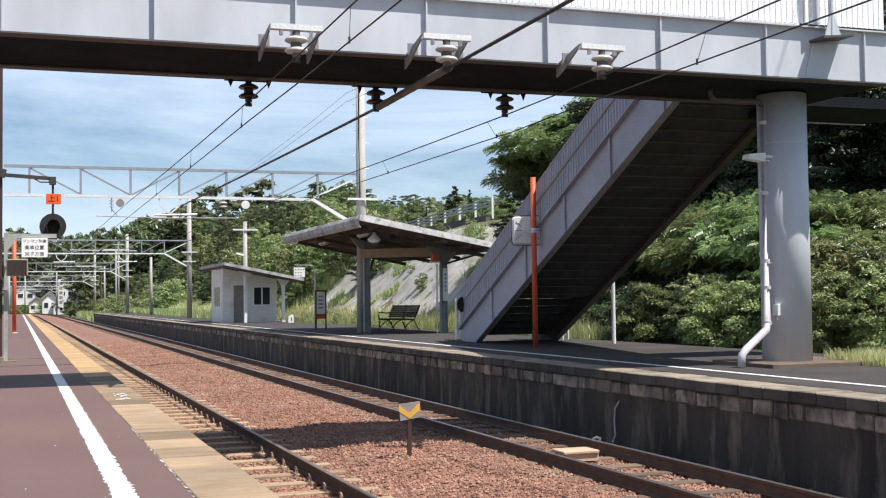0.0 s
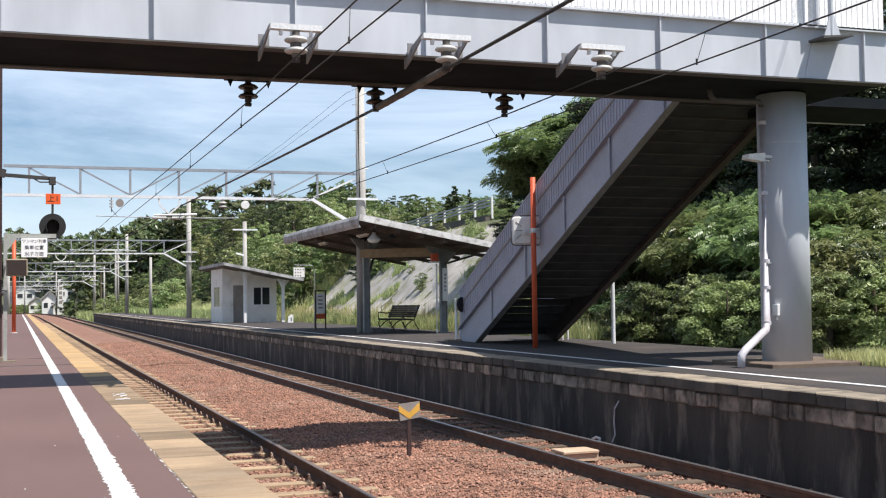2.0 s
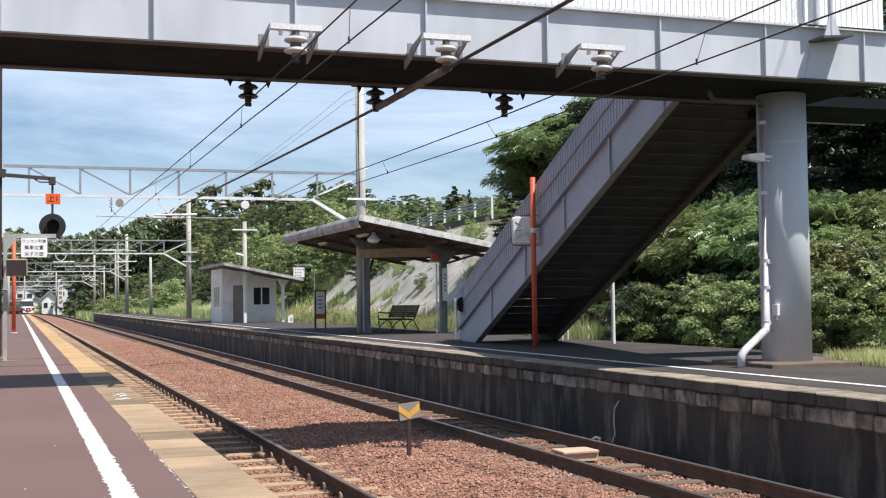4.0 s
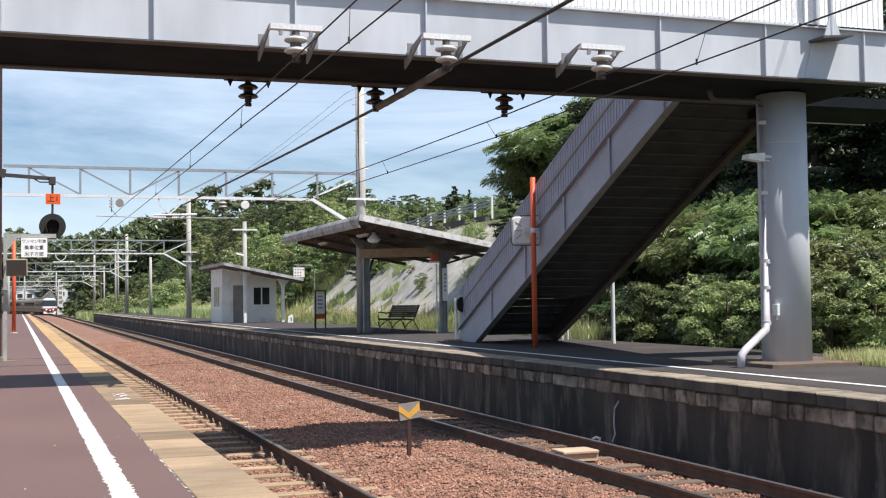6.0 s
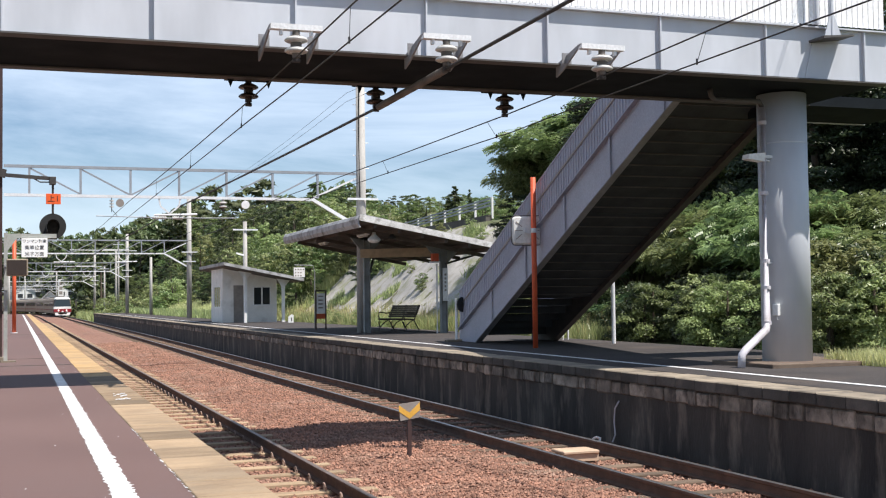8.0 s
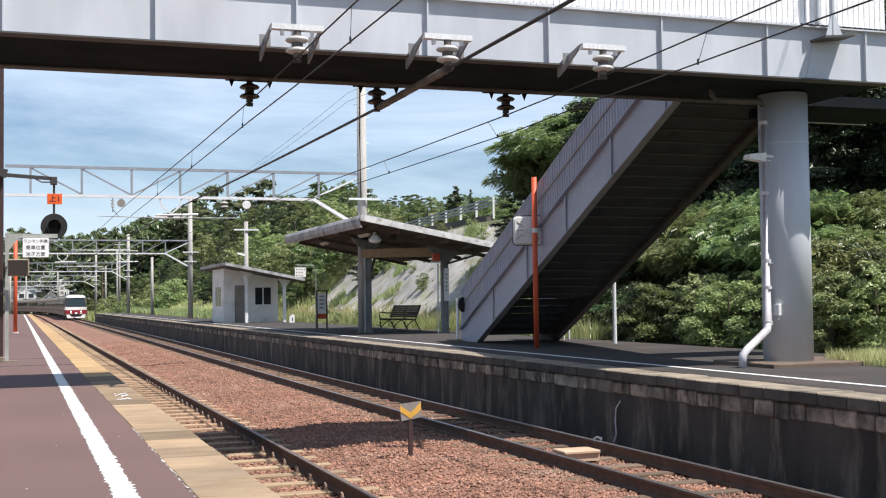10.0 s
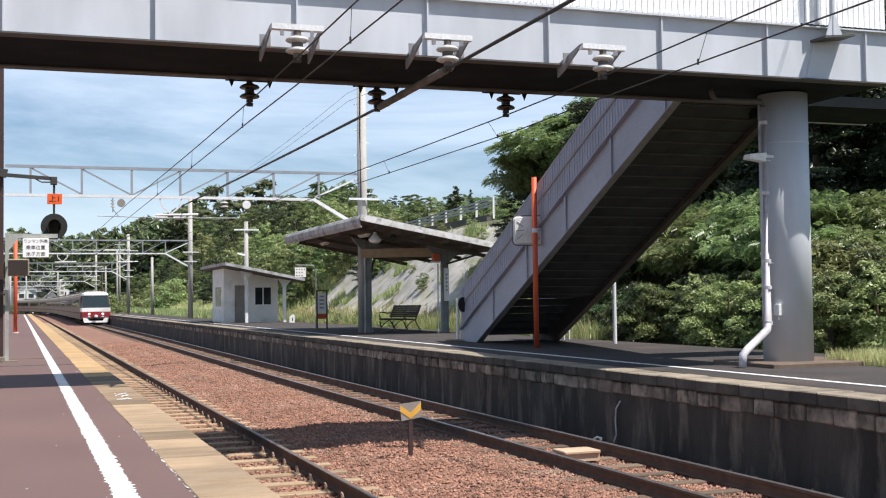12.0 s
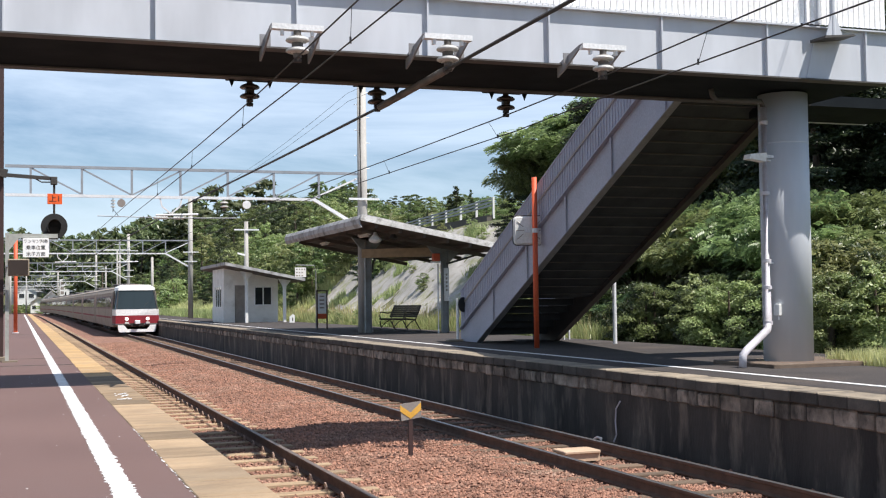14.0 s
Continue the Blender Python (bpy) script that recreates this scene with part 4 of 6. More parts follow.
# ---- things under and on the bridge ----
YN, YF = BY0 - 0.7, BY1 + 0.12
def build_bridge_fittings():
    # stations of the three near (white) and three far (brown) insulators
    for i, (xn, xf) in enumerate(((3.48, 3.43), (5.60, 5.52), (8.0, 7.8))):
        s = tagged(base("insulator_bracket"), "grey steel bracket with a white insulator on the bridge girder", "bracket", "bridge insulator brackets")
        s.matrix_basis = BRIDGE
        y, z = YN, 5.59
        bm = B()
        box(bm, xn - 0.35, xn + 0.35, y - 0.06, y + 0.06, z, z + 0.075)
        part("cross_bar", bm, "galv", s)
        for d in (-0.34, 0.34):
            # arms and gussets are coloured darker to stand in for shade on them
            part("arm", extrude(B(), [(y - 0.05, z + 0.07), (y + 0.07, z + 0.07), (BY0 + 0.12, BZ0 + 0.03), (BY0 + 0.12, BZ0 - 0.16), (BY0 - 0.1, BZ0 - 0.1)], "x", xn + d - 0.012, xn + d + 0.012), "shaded_grey", s)
            part("gusset", box(B(), xn + d - 0.075, xn + d + 0.075, BY0 - 0.24, BY0 - 0.225, BZ0 - 0.02, BZ0 + 0.14), "shaded_grey", s)
            part("clamp", box(B(), xn + d * 0.6 - 0.02, xn + d * 0.6 + 0.02, y - 0.03, y + 0.03, z - 0.07, z), "galv", s)
        insulator(s, xn, y, z - 0.002, "porcelain", 1.0)
        s = tagged(base("insulator_bracket"), "steel bracket with a brown insulator under the bridge, shade put into its colour", "bracket", "bridge insulator brackets")
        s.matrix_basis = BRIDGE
        y, z = BY1 + 0.12, BZ0 + 0.03
        part("plate", box(B(), xf - 0.35, xf + 0.35, y - 0.2, y + 0.2, z, z + 0.03), "bridge_shade", s)
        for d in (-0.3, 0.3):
            part("arm", extrude(B(), [(xf + d - 0.06, z), (xf + d + 0.06, z), (xf + d, z - 0.15)], "y", y - 0.12, y - 0.1), "bridge_shade", s)
        insulator(s, xf, y, z, "porcelain_brown", 1.0)
    # post bracket and wire mast on the bridge side
    br = tagged(base("bracket_post"), "grey steel post on a bracket on the bridge side", "post")
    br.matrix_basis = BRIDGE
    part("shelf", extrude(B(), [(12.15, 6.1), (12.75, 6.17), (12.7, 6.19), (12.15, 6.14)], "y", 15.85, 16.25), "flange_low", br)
    part("gusset", extrude(B(), [(12.2, 6.1), (12.5, 6.1), (12.28, 5.52), (12.05, 5.52)], "y", 16.22, 16.28), "bridge", br)
    part("gusset", extrude(B(), [(12.3, 6.19), (12.62, 6.19), (12.48, 6.55), (12.42, 6.55)], "y", 16.02, 16.04), "bridge", br)
    part("post", tube(B(), [(12.45, 16.05, 6.18), (12.45, 16.05, 8.2)], 0.045, 12), "bridge", br)
    part("brace", tube(B(), [(12.2, 16.1, 6.38), (12.2, 16.1, 8.2)], 0.05, 12), "bridge", br)
    # downpipe on the pillar
    dp = tagged(base("downpipe"), "pale grey drain pipe beside the bridge pillar", "pipe")
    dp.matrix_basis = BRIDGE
    part("pipe", tube(B(), [(11.95, 17.3, 5.2), (11.95, 17.3, 1.55), (11.9, 17.25, 1.42), (11.36, 17.06, 1.1), (11.27, 17.04, 1.02), (11.25, 17.03, 0.812)], 0.065, 14), "pipe", dp, smooth=True)
    # the elbow is unlit under the deck; the dark colour stands in for that
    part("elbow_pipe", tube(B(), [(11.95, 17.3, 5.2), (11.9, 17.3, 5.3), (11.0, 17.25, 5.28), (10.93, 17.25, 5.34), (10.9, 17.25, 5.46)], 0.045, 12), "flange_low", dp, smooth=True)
    for z in (1.5, 2.1, 2.55, 3.7, 4.9):
        part("collar", tube(B(), [(11.95, 17.3, z), (11.95, 17.3, z + 0.06)], 0.075, 14), "pipe", dp)
    for z in (2.55, 4.3):
        part("clip", bar(B(), (11.95, 17.3, z), (12.2, 17.42, z), 0.03, 0.03), "galv", dp)
    lm = tagged(base("floodlight", (11.75, 17.2, 4.35)), "small white floodlight on the bridge pillar", "lamp")
    lm.matrix_basis = BRIDGE @ lm.matrix_basis
    part("housing", extrude(B(), [(-0.22, -0.06), (0.1, -0.1), (0.12, 0.05), (-0.2, 0.02)], "y", -0.1, 0.1), "white", lm)
    part("arm", bar(B(), (0.1, 0, 0), (0.5, 0.2, 0.02), 0.05, 0.05), "galv", lm)
    bx = tagged(base("switch_box", (12.16, 17.3, 1.75)), "small white switch box on the pillar", "box")
    bx.matrix_basis = BRIDGE @ bx.matrix_basis
    part("case", box(B(), -0.03, 0.03, -0.05, 0.1, -0.1, 0.1, 0.008), "white", bx)
    part("conduit", tube(B(), [(0, 0, -0.1), (0, 0, -0.17)], 0.012, 8), "galv", bx)
    pad = tagged(part("pillar_footing", box(B(), 11.55, 13.75, 16.6, 18.4, 0.79, 0.873, 0.01), "soil_brown"), "low brown footing slab under the pillar", "slab")
    pad.matrix_basis = BRIDGE


def build_east_small():
    # orange post with a train-view mirror
    po = tagged(base("mirror_post", (11.0, 24.8, PR + 0.008)), "orange steel post carrying a white-backed mirror", "mirror post")
    part("post", tube(B(), [(0, 0, 0), (0, 0, 3.86)], 0.06, 14), "orange", po, smooth=True)
    bm = B()
    pts = []
    for cx, cz, a0 in ((0.26, 0.24, 0), (-0.26, 0.24, 90), (-0.26, -0.24, 180), (0.26, -0.24, 270)):
        for k in range(5):
            a = radians(a0 + k * 22.5)
            pts.append((cx + 0.09 * math.cos(a), cz + 0.09 * math.sin(a)))
    for s, y in ((1.0, 0.03), (1.0, -0.012), (0.95, -0.016), (0.88, -0.045), (0.3, -0.05)):
        ring = [bm.verts.new((u * s, y, v * s)) for u, v in pts]
        if s == 1.0 and y > 0:
            bm.faces.new(ring)
        else:
            for i in range(len(ring)):
                bm.faces.new((prev[i], prev[(i + 1) % len(ring)], ring[(i + 1) % len(ring)], ring[i]))
        prev = ring
    bm.faces.new(prev)
    bmesh.ops.recalc_face_normals(bm, faces=bm.faces)
    mi = part("mirror_back", bm, "white", po, "white dished mirror back")
    mi.matrix_basis = pose(-0.1, 0.16, 2.66, 0, 0, -12)
    part("rim", tube(B(), [(u * 1.01, -0.008, v * 1.01) for u, v in pts + pts[:1]], 0.012, 6), "steel_dark", mi, "dark rim")
    for t in (-1, 1):
        for a, b in (((0.26, 0.2), (0.12, 0.08)), ((0.28, 0.0), (0.1, 0.0)), ((0.26, -0.2), (0.12, -0.08))):
            part("rib", bar(B(), (t * a[0], -0.05, a[1]), (t * b[0], -0.05, b[1]), 0.014, 0.014), "greyplate", mi)
    part("clamp", bar(B(), (-0.2, 0.07, 2.66), (0.2, 0.07, 2.62), 0.03, 0.1), "galv", po)
    part("collar", tube(B(), [(0, 0, 2.6), (0, 0, 2.7)], 0.07, 14), "galv", po)
    part("frame_arm", bar(B(), (0.05, 0.1, 2.58), (0.42, 0.3, 2.58), 0.03, 0.03), "steel_dark", po)
    part("frame_arm", bar(B(), (0.42, 0.3, 2.5), (0.42, 0.3, 2.68), 0.05, 0.05), "steel_dark", po)
    # round dark mirror at the stair foot
    rm = tagged(base("round_mirror", (10.98, 29.9, PR + 0.008)), "small round black-backed mirror on a white post", "mirror")
    part("post", tube(B(), [(0, 0, 0), (0, 0, 1.15)], 0.035, 10), "white", rm)
    bm = B()
    lathe(bm, [(0.02, 0.0), (0.19, 0.02), (0.2, 0.05), (0.02, 0.1)], 20)
    d = part("dish", bm, "black", rm)
    d.matrix_basis = pose(0.1, -0.05, 0.98, 90, 0, 35)
    part("foot", box(B(), -0.3, 0.12, -0.12, 0.12, 0, 0.06, 0.01), "coping", rm)
    # posts of a low fence behind the stairs
    for x, y, h in ((13.6, 26.0, 1.5), (13.75, 29.2, 0.75), (14.0, 29.4, 0.75)):
        f = tagged(base("fence_post", (x, y, PR + 0.008)), "grey steel fence post at the platform back", "post", "fence posts")
        part("post", tube(B(), [(0, 0, 0), (0, 0, h)], 0.05 if h > 1 else 0.025, 10), "galv", f)
        part("cap", tube(B(), [(0, 0, h), (0, 0, h + 0.02)], 0.055 if h > 1 else 0.03, 10), "galv", f)


def build_track_small():
    mk = tagged(base("track_marker", (5.02, 15.6, -0.13)), "yellow chevron marker board on a dark post in the ballast", "marker")
    part("post", box(B(), -0.022, 0.03, -0.025, 0.025, -0.1, 0.58), "rust_column", mk)
    part("board", extrude(B(), [(-0.15, 0.72), (0.15, 0.75), (0.15, 0.53), (-0.13, 0.49)], "y", -0.032, -0.02), "greyplate", mk)
    part("chevron", extrude(B(), [(-0.149, 0.705), (-0.149, 0.62), (0.0, 0.515), (0.149, 0.63), (0.149, 0.735), (0.0, 0.60)], "y", -0.037, -0.033), "yellow", mk, "yellow reflective chevron")
    bx = tagged(base("track_box", (6.98, 14.5, -0.15)), "low wooden box cover lying between the rails", "box")
    part("lid", box(B(), -0.26, 0.26, -0.2, 0.2, 0.10, 0.14, 0.008), "box_wood", bx)
    part("body", box(B(), -0.22, 0.26, -0.17, 0.17, 0, 0.10), "box_wood", bx)
    wp = tagged(base("cable_end", (8.25, 16.3, -0.17)), "white plastic cable end beside the rail", "cable")
    part("sleeve", tube(B(), [(0, 0, 0.0), (0.02, 0.01, 0.05), (0.0, 0.1, 0.06), (-0.02, 0.18, 0.02)], 0.02, 8), "white", wp)
    hose = tagged(base("wall_cable", (8.62, 16.35, 0)), "thin pale cable hanging on the platform wall", "cable")
    part("cable", tube(B(), [(0.0, 0, 0.42), (-0.02, 0.1, 0.3), (-0.01, 0.15, 0.1), (0.0, 0.14, -0.1), (-0.02, 0.2, -0.22)], 0.012, 6), "pipe", hose)


# ---- west platform things ----
def text_part(name, body, size, parent, m, material):
    cu = bpy.data.curves.new(name, "FONT")
    cu.body, cu.size, cu.extrude = body, size, 0.001
    cu.align_x, cu.align_y = "CENTER", "CENTER"
    tmp = bpy.data.objects.new(name, cu)
    scene.collection.objects.link(tmp)
    me = bpy.data.meshes.new_from_object(tmp.evaluated_get(bpy.context.evaluated_depsgraph_get()))
    bpy.data.objects.remove(tmp)
    me.materials.clear()
    me.materials.append(M[material])
    ob = new(name, me)
    ob.parent = parent
    ob.matrix_basis = m
    return ob


def build_west():
    c = tagged(base("canopy_column", (-0.5, 25.2, PL)), "dark red steel column of the station building", "column")
    part("shaft", box(B(), -0.2, 0.215, -0.15, 0.15, 0, 7.0, 0.01), "rust_column", c)
    part("plinth", box(B(), -0.3, 0.32, -0.25, 0.25, 0, 0.09, 0.01), "coping", c)
    sg = tagged(base("signal", (0, 25.0, 0)), "round black platform signal hung from a bracket with an orange plate", "signal")
    part("bracket", bar(B(), (-0.28, 0, 4.56), (0.68, 0, 4.5), 0.06, 0.07), "steel_dark", sg)
    part("bracket", bar(B(), (-0.4, 0, 4.62), (-0.22, 0, 4.58), 0.12, 0.16), "steel_dark", sg)
    part("joint", box(B(), 0.59, 0.72, -0.06, 0.06, 4.38, 4.54, 0.01), "steel_dark", sg)
    part("rod", tube(B(), [(0.66, 0, 4.4), (0.66, 0, 3.75)], 0.022, 8), "steel_dark", sg)
    part("cable", tube(B(), [(0.3, 0, 4.5), (0.42, -0.02, 4.43), (0.6, -0.02, 4.43)], 0.015, 6), "cable", sg)
    pl = part("plate", box(B(), 0.53, 0.81, -0.04, -0.025, 3.99, 4.2, 0.004), "orange_bright", sg, "bright orange plate")
    text_part("lettering", "上1", 0.15, pl, pose(0.67, -0.043, 4.095, 90, 0, 0), "black")
    bm = B()
    tube(bm, [(0.66, 0.02, 3.55), (0.66, -0.03, 3.55)], 0.255, 32)
    d = part("disc", bm, "black", sg, "matt black backing disc")
    hood = B()
    rr = []
    for y in (-0.03, -0.36):
        rr.append([hood.verts.new((0.66 + 0.13 * math.cos(a), y, 3.53 + 0.15 * math.sin(a))) for a in (radians(-40 + 260 * k / 16) for k in range(17))])
    for k in range(16):
        hood.faces.new((rr[0][k], rr[0][k + 1], rr[1][k + 1], rr[1][k]))
    ho = part("hood", hood, "black", sg)
    ho.modifiers.new("thick", "SOLIDIFY").thickness = 0.008
    bm = B()
    tube(bm, [(0.66, -0.031, 3.53), (0.66, -0.045, 3.53)], 0.1, 20)
    part("lens", bm, "black", d, "unlit dark lens")
    # white frame with the hanging one-man sign
    fr = tagged(base("sign_frame", (0, 24.6, PL)), "white steel post and beam with a hanging white sign", "sign")
    part("post", box(B(), -0.25, -0.18, -0.05, 0.05, 0, 2.49), "frame_grey", fr, "grey-green steel post")
    part("foot", box(B(), -0.3, -0.02, -0.1, 0.1, 0, 0.03), "coping", fr)
    part("beam", box(B(), -0.18, 0.72, 0.03, 0.1, 2.40, 2.48), "frame_grey", fr)
    part("gusset", extrude(B(), [(-0.18, 2.40), (0.0, 2.40), (-0.18, 2.15)], "y", -0.01, 0.01), "frame_grey", fr)
    bd = part("board", box(B(), 0.07, 0.55, -0.02, 0.02, 2.02, 2.39, 0.004), "sign_white", fr)
    for z, body in ((2.33, "ワンマン列車"), (2.205, "乗車位置"), (2.08, "米子方面")):
        text_part("lettering", body, 0.075 if len(body) > 4 else 0.09, bd, pose(0.31, -0.0215, z, 90, 0, 0), "black")
    # mirror on the frame post
    mi = tagged(base("platform_mirror", (0, 24.3, PL)), "dark rounded platform mirror in a cream frame", "mirror")
    part("arm", bar(B(), (-0.22, 0.25, 1.85), (-0.1, 0.02, 1.85), 0.03, 0.03), "galv", mi)
    part("frame", box(B(), -0.2, 0.19, -0.02, 0.02, 1.65, 1.98, 0.015), "coping", mi)
    # the dark roof reflected here is only a brown base colour
    part("glass", box(B(), -0.18, 0.165, -0.03, -0.021, 1.675, 1.955, 0.003), "mirror", mi, "mirror face with a brown reflection put into its colour")
    po = tagged(base("orange_post", (-0.12, 49.8, PL)), "orange painted steel post on the platform", "post")
    part("post", tube(B(), [(0, 0, 0), (0, 0, 3.65)], 0.075, 12), "orange", po, smooth=True)
    part("foot", tube(B(), [(0, 0, 0), (0, 0, 0.03)], 0.13, 12), "galv", po)
    # drain slot and seam plates across the platform
    for y in (46.8, 25.9, 23.0):
        tagged(part("platform_joint", box(B(), -3.0, 0.94, y - 0.05, y + 0.03, PL + 0.001, PL + 0.004), "wall_dark"), "dark joint across the asphalt platform", "joint", kind="structure")
    pa = tagged(base("paint_patch", (1.12, 14.7, PL + 0.008)), "scattered flaked white paint patch on the platform edge", "paint")
    rng = random.Random(4)
    for k in range(16):
        x, y, s = rng.uniform(-0.07, 0.1), rng.uniform(-0.6, 0.6), rng.uniform(0.012, 0.04)
        part("flake", extrude(B(), [(x - s, y - s * 1.6), (x + s * 0.7, y - s), (x + s, y + s * 1.4), (x - s * 0.5, y + s)], "z", 0.0, 0.003), "paint_white", pa)


# ---- train ----
CAR, PITCH_CAR = 20.4, 20.9
SIDE = [(1.38, 0.45), (1.44, 0.9), (1.45, 1.25), (1.45, 2.1), (1.38, 2.75), (1.2, 3.02), (0.7, 3.22), (0, 3.28)]
PROFILE = [(-x, z) for x, z in SIDE] + SIDE[-2::-1]


def side_x(z):
    return float(np.interp(z, [p[1] for p in SIDE], [p[0] for p in SIDE]))


def side_band(bm, y0, y1, z0, z1, out, sides=(-1, 1)):
    """A skin band on both body sides that follows the body's section."""
    for s in sides:
        zs = [z0, (z0 + z1) / 2, z1]
        a = [bm.verts.new((s * (side_x(z) + out), y0, z)) for z in zs]
        b = [bm.verts.new((s * (side_x(z) + out), y1, z)) for z in zs]
        for i in range(2):
            f = (a[i], b[i], b[i + 1], a[i + 1])
            bm.faces.new(f if s > 0 else f[::-1])
    return bm


def build_car(nose):
    label = "ivory express railcar with a sloped panoramic front and red band" if nose else "ivory express railcar with a red window band and grey roof"
    car = tagged(base("driving_railcar" if nose else "railcar"), label, "train", "cars of the train")
    y0 = 1.75 if nose else 0.0
    body = part("body", extrude(B(), PROFILE, "y", y0, CAR), "car_cream", car)
    part("roof", extrude(B(), [(-1.25, 2.98), (-0.72, 3.23), (0, 3.3), (0.72, 3.23), (1.25, 2.98)], "y", y0 + 0.02, CAR), "car_grey", car, "grey roof")
    for s in (-1, 1):
        part("window_band", side_band(B(), y0 + 0.35, CAR - 0.2, 1.66, 2.52, 0.006, (s,)), "car_mauve", car, "dull mauve window band")
        part("stripe", side_band(B(), y0 + 0.1, CAR - 0.1, 1.02, 1.14, 0.006, (s,)), "car_red", car, "red waist stripe")
    n = 11
    for i in range(n):
        a = y0 + 1.3 + (CAR - y0 - 3.0) * i / n
        for s in (-1, 1):
            part("window", side_band(B(), a, a + (CAR - y0 - 3.0) / n - 0.42, 1.76, 2.42, 0.012, (s,)), "window", body, "dark side window")
    for a in ((y0 + 0.5, CAR - 1.2) if nose else (0.5, CAR - 1.2)):
        for s in (-1, 1):
            part("door", side_band(B(), a, a + 0.72, 0.98, 2.6, 0.016, (s,)), "car_cream", body)
    part("underframe", box(B(), -1.2, 1.2, y0 + 0.6, CAR - 0.3, 0.42, 0.6), "car_under", car)
    for a, b in ((6.5, 8.6), (9.2, 11.0), (11.6, 13.6)):
        part("equipment_box", box(B(), -1.25, 1.25, a, b, 0.22, 0.5, 0.03), "car_under", car)
    for yc in (3.4, CAR - 3.4):
        bg = part("bogie", box(B(), -1.0, 1.0, yc - 1.5, yc + 1.5, 0.38, 0.55), "car_under", car)
        for yw in (yc - 1.05, yc + 1.05):
            for s in (-1, 1):
                bm = B()
                tube(bm, [(s * 0.5, yw, 0.43), (s * 0.63, yw, 0.43)], 0.43, 18)
                part("wheel", bm, "rail", bg)
    part("air_conditioner", box(B(), -0.7, 0.7, 8.6, 11.8, 3.28, 3.42, 0.05), "car_grey", car)
    if not nose:
        part("gangway", box(B(), -0.55, 0.55, -0.5, -0.005, 0.9, 2.9), "car_under", car)
        return car
    # sloped panoramic nose: rows of cross sections from the body to the tip
    bm = B()
    # lower shell
    def ring(y, taper, pts):
        return [bm.verts.new((x * taper, y, z)) for x, z in pts]
    lower = [(-1.40, 0.6), (-1.45, 0.95), (-1.45, 1.62), (1.45, 1.62), (1.45, 0.95), (1.40, 0.6)]
    r1 = ring(1.749, 1.0, lower)
    r2 = ring(0.55, 0.995, lower)
    r3 = [bm.verts.new((x * (0.93 if z > 0.7 else 0.88), 0.0 if z > 0.9 else 0.12, z)) for x, z in lower]
    for p, q in ((r1, r2), (r2, r3)):
        for i in range(6):
            bm.faces.new((p[i], p[(i + 1) % 6], q[(i + 1) % 6], q[i]))
    bm.faces.new(r3)
    bmesh.ops.recalc_face_normals(bm, faces=bm.faces)
    shell = part("nose_shell", bm, "car_white", car, "white nose shell")
    # windscreen, wrapped to the sides, leaning back
    bm = B()
    b0 = [(-1.43, 1.749, 1.63), (-1.40, 0.5, 1.63), (-1.28, 0.06, 1.63), (1.28, 0.06, 1.63), (1.40, 0.5, 1.63), (1.43, 1.749, 1.63)]
    t0 = [(-1.30, 1.749, 2.86), (-1.24, 1.15, 2.86), (-1.12, 0.86, 2.86), (1.12, 0.86, 2.86), (1.24, 1.15, 2.86), (1.30, 1.749, 2.86)]
    vb, vt = [bm.verts.new(p) for p in b0], [bm.verts.new(p) for p in t0]
    for i in range(5):
        bm.faces.new((vb[i], vb[i + 1], vt[i + 1], vt[i]))
    part("windscreen", bm, "windscreen", car, "large dark panoramic windscreen")
    # screen pillars
    for s in (-1, 1):
        part("pillar", bar(B(), (s * 1.29, 0.055, 1.63), (s * 1.13, 0.85, 2.87), 0.07, 0.05), "car_under", shell)
    # white brow over the screen
    bm = B()
    pb = [(-1.32, 1.75), (-1.26, 1.1), (-1.14, 0.78), (1.14, 0.78), (1.26, 1.1), (1.32, 1.75)]
    lowr = [bm.verts.new((x, y, 2.86)) for x, y in pb]
    mid = [bm.verts.new((x * 0.97, y + 0.03, 3.05)) for x, y in pb]
    top = [bm.verts.new((x * 0.72, y + 0.28 if y < 1.5 else y, 3.22)) for x, y in pb]
    for p, q in ((lowr, mid), (mid, top)):
        for i in range(6):
            bm.faces.new((p[i], p[(i + 1) % 6], q[(i + 1) % 6], q[i]))
    bm.faces.new(top)
    bm.faces.new(lowr[::-1])
    bmesh.ops.recalc_face_normals(bm, faces=bm.faces)
    part("brow", bm, "car_white", car, "white roof brow")
    # red waist band on the nose with lamps
    def nose_band(z0, z1, out, m, nm, lab):
        bm = B()
        pts = [(-1.45, 1.749), (-1.443, 0.55), (-1.35, 0.0), (1.35, 0.0), (1.443, 0.55), (1.45, 1.749)]
        grow = 1 + out / 1.4
        a = [bm.verts.new((x * grow, y - out, z0)) for x, y in pts]
        b = [bm.verts.new((x * grow, y - out, z1)) for x, y in pts]
        for i in range(5):
            bm.faces.new((a[i], a[i + 1], b[i + 1], b[i]))
        return part(nm, bm, m, shell, lab)
    nose_band(0.70, 1.22, 0.008, "car_red", "red_band", "dark red nose band")
    nose_band(0.60, 0.696, 0.006, "car_grey", "lower_band", "grey lower nose band")
    for s in (-1, 1):
        bm = B()
        tube(bm, [(s * 0.66, -0.05, 1.0), (s * 0.66, 0.02, 1.0)], 0.11, 20)
        part("headlight", bm, "headlight", shell, "lit round headlight")
        bm = B()
        box(bm, s * 0.66 - 0.13, s * 0.66 + 0.13, -0.06, 0.05, 0.66, 0.8, 0.02)
        part("tail_lamp", bm, "porcelain", shell, "pale lower lamp glass")
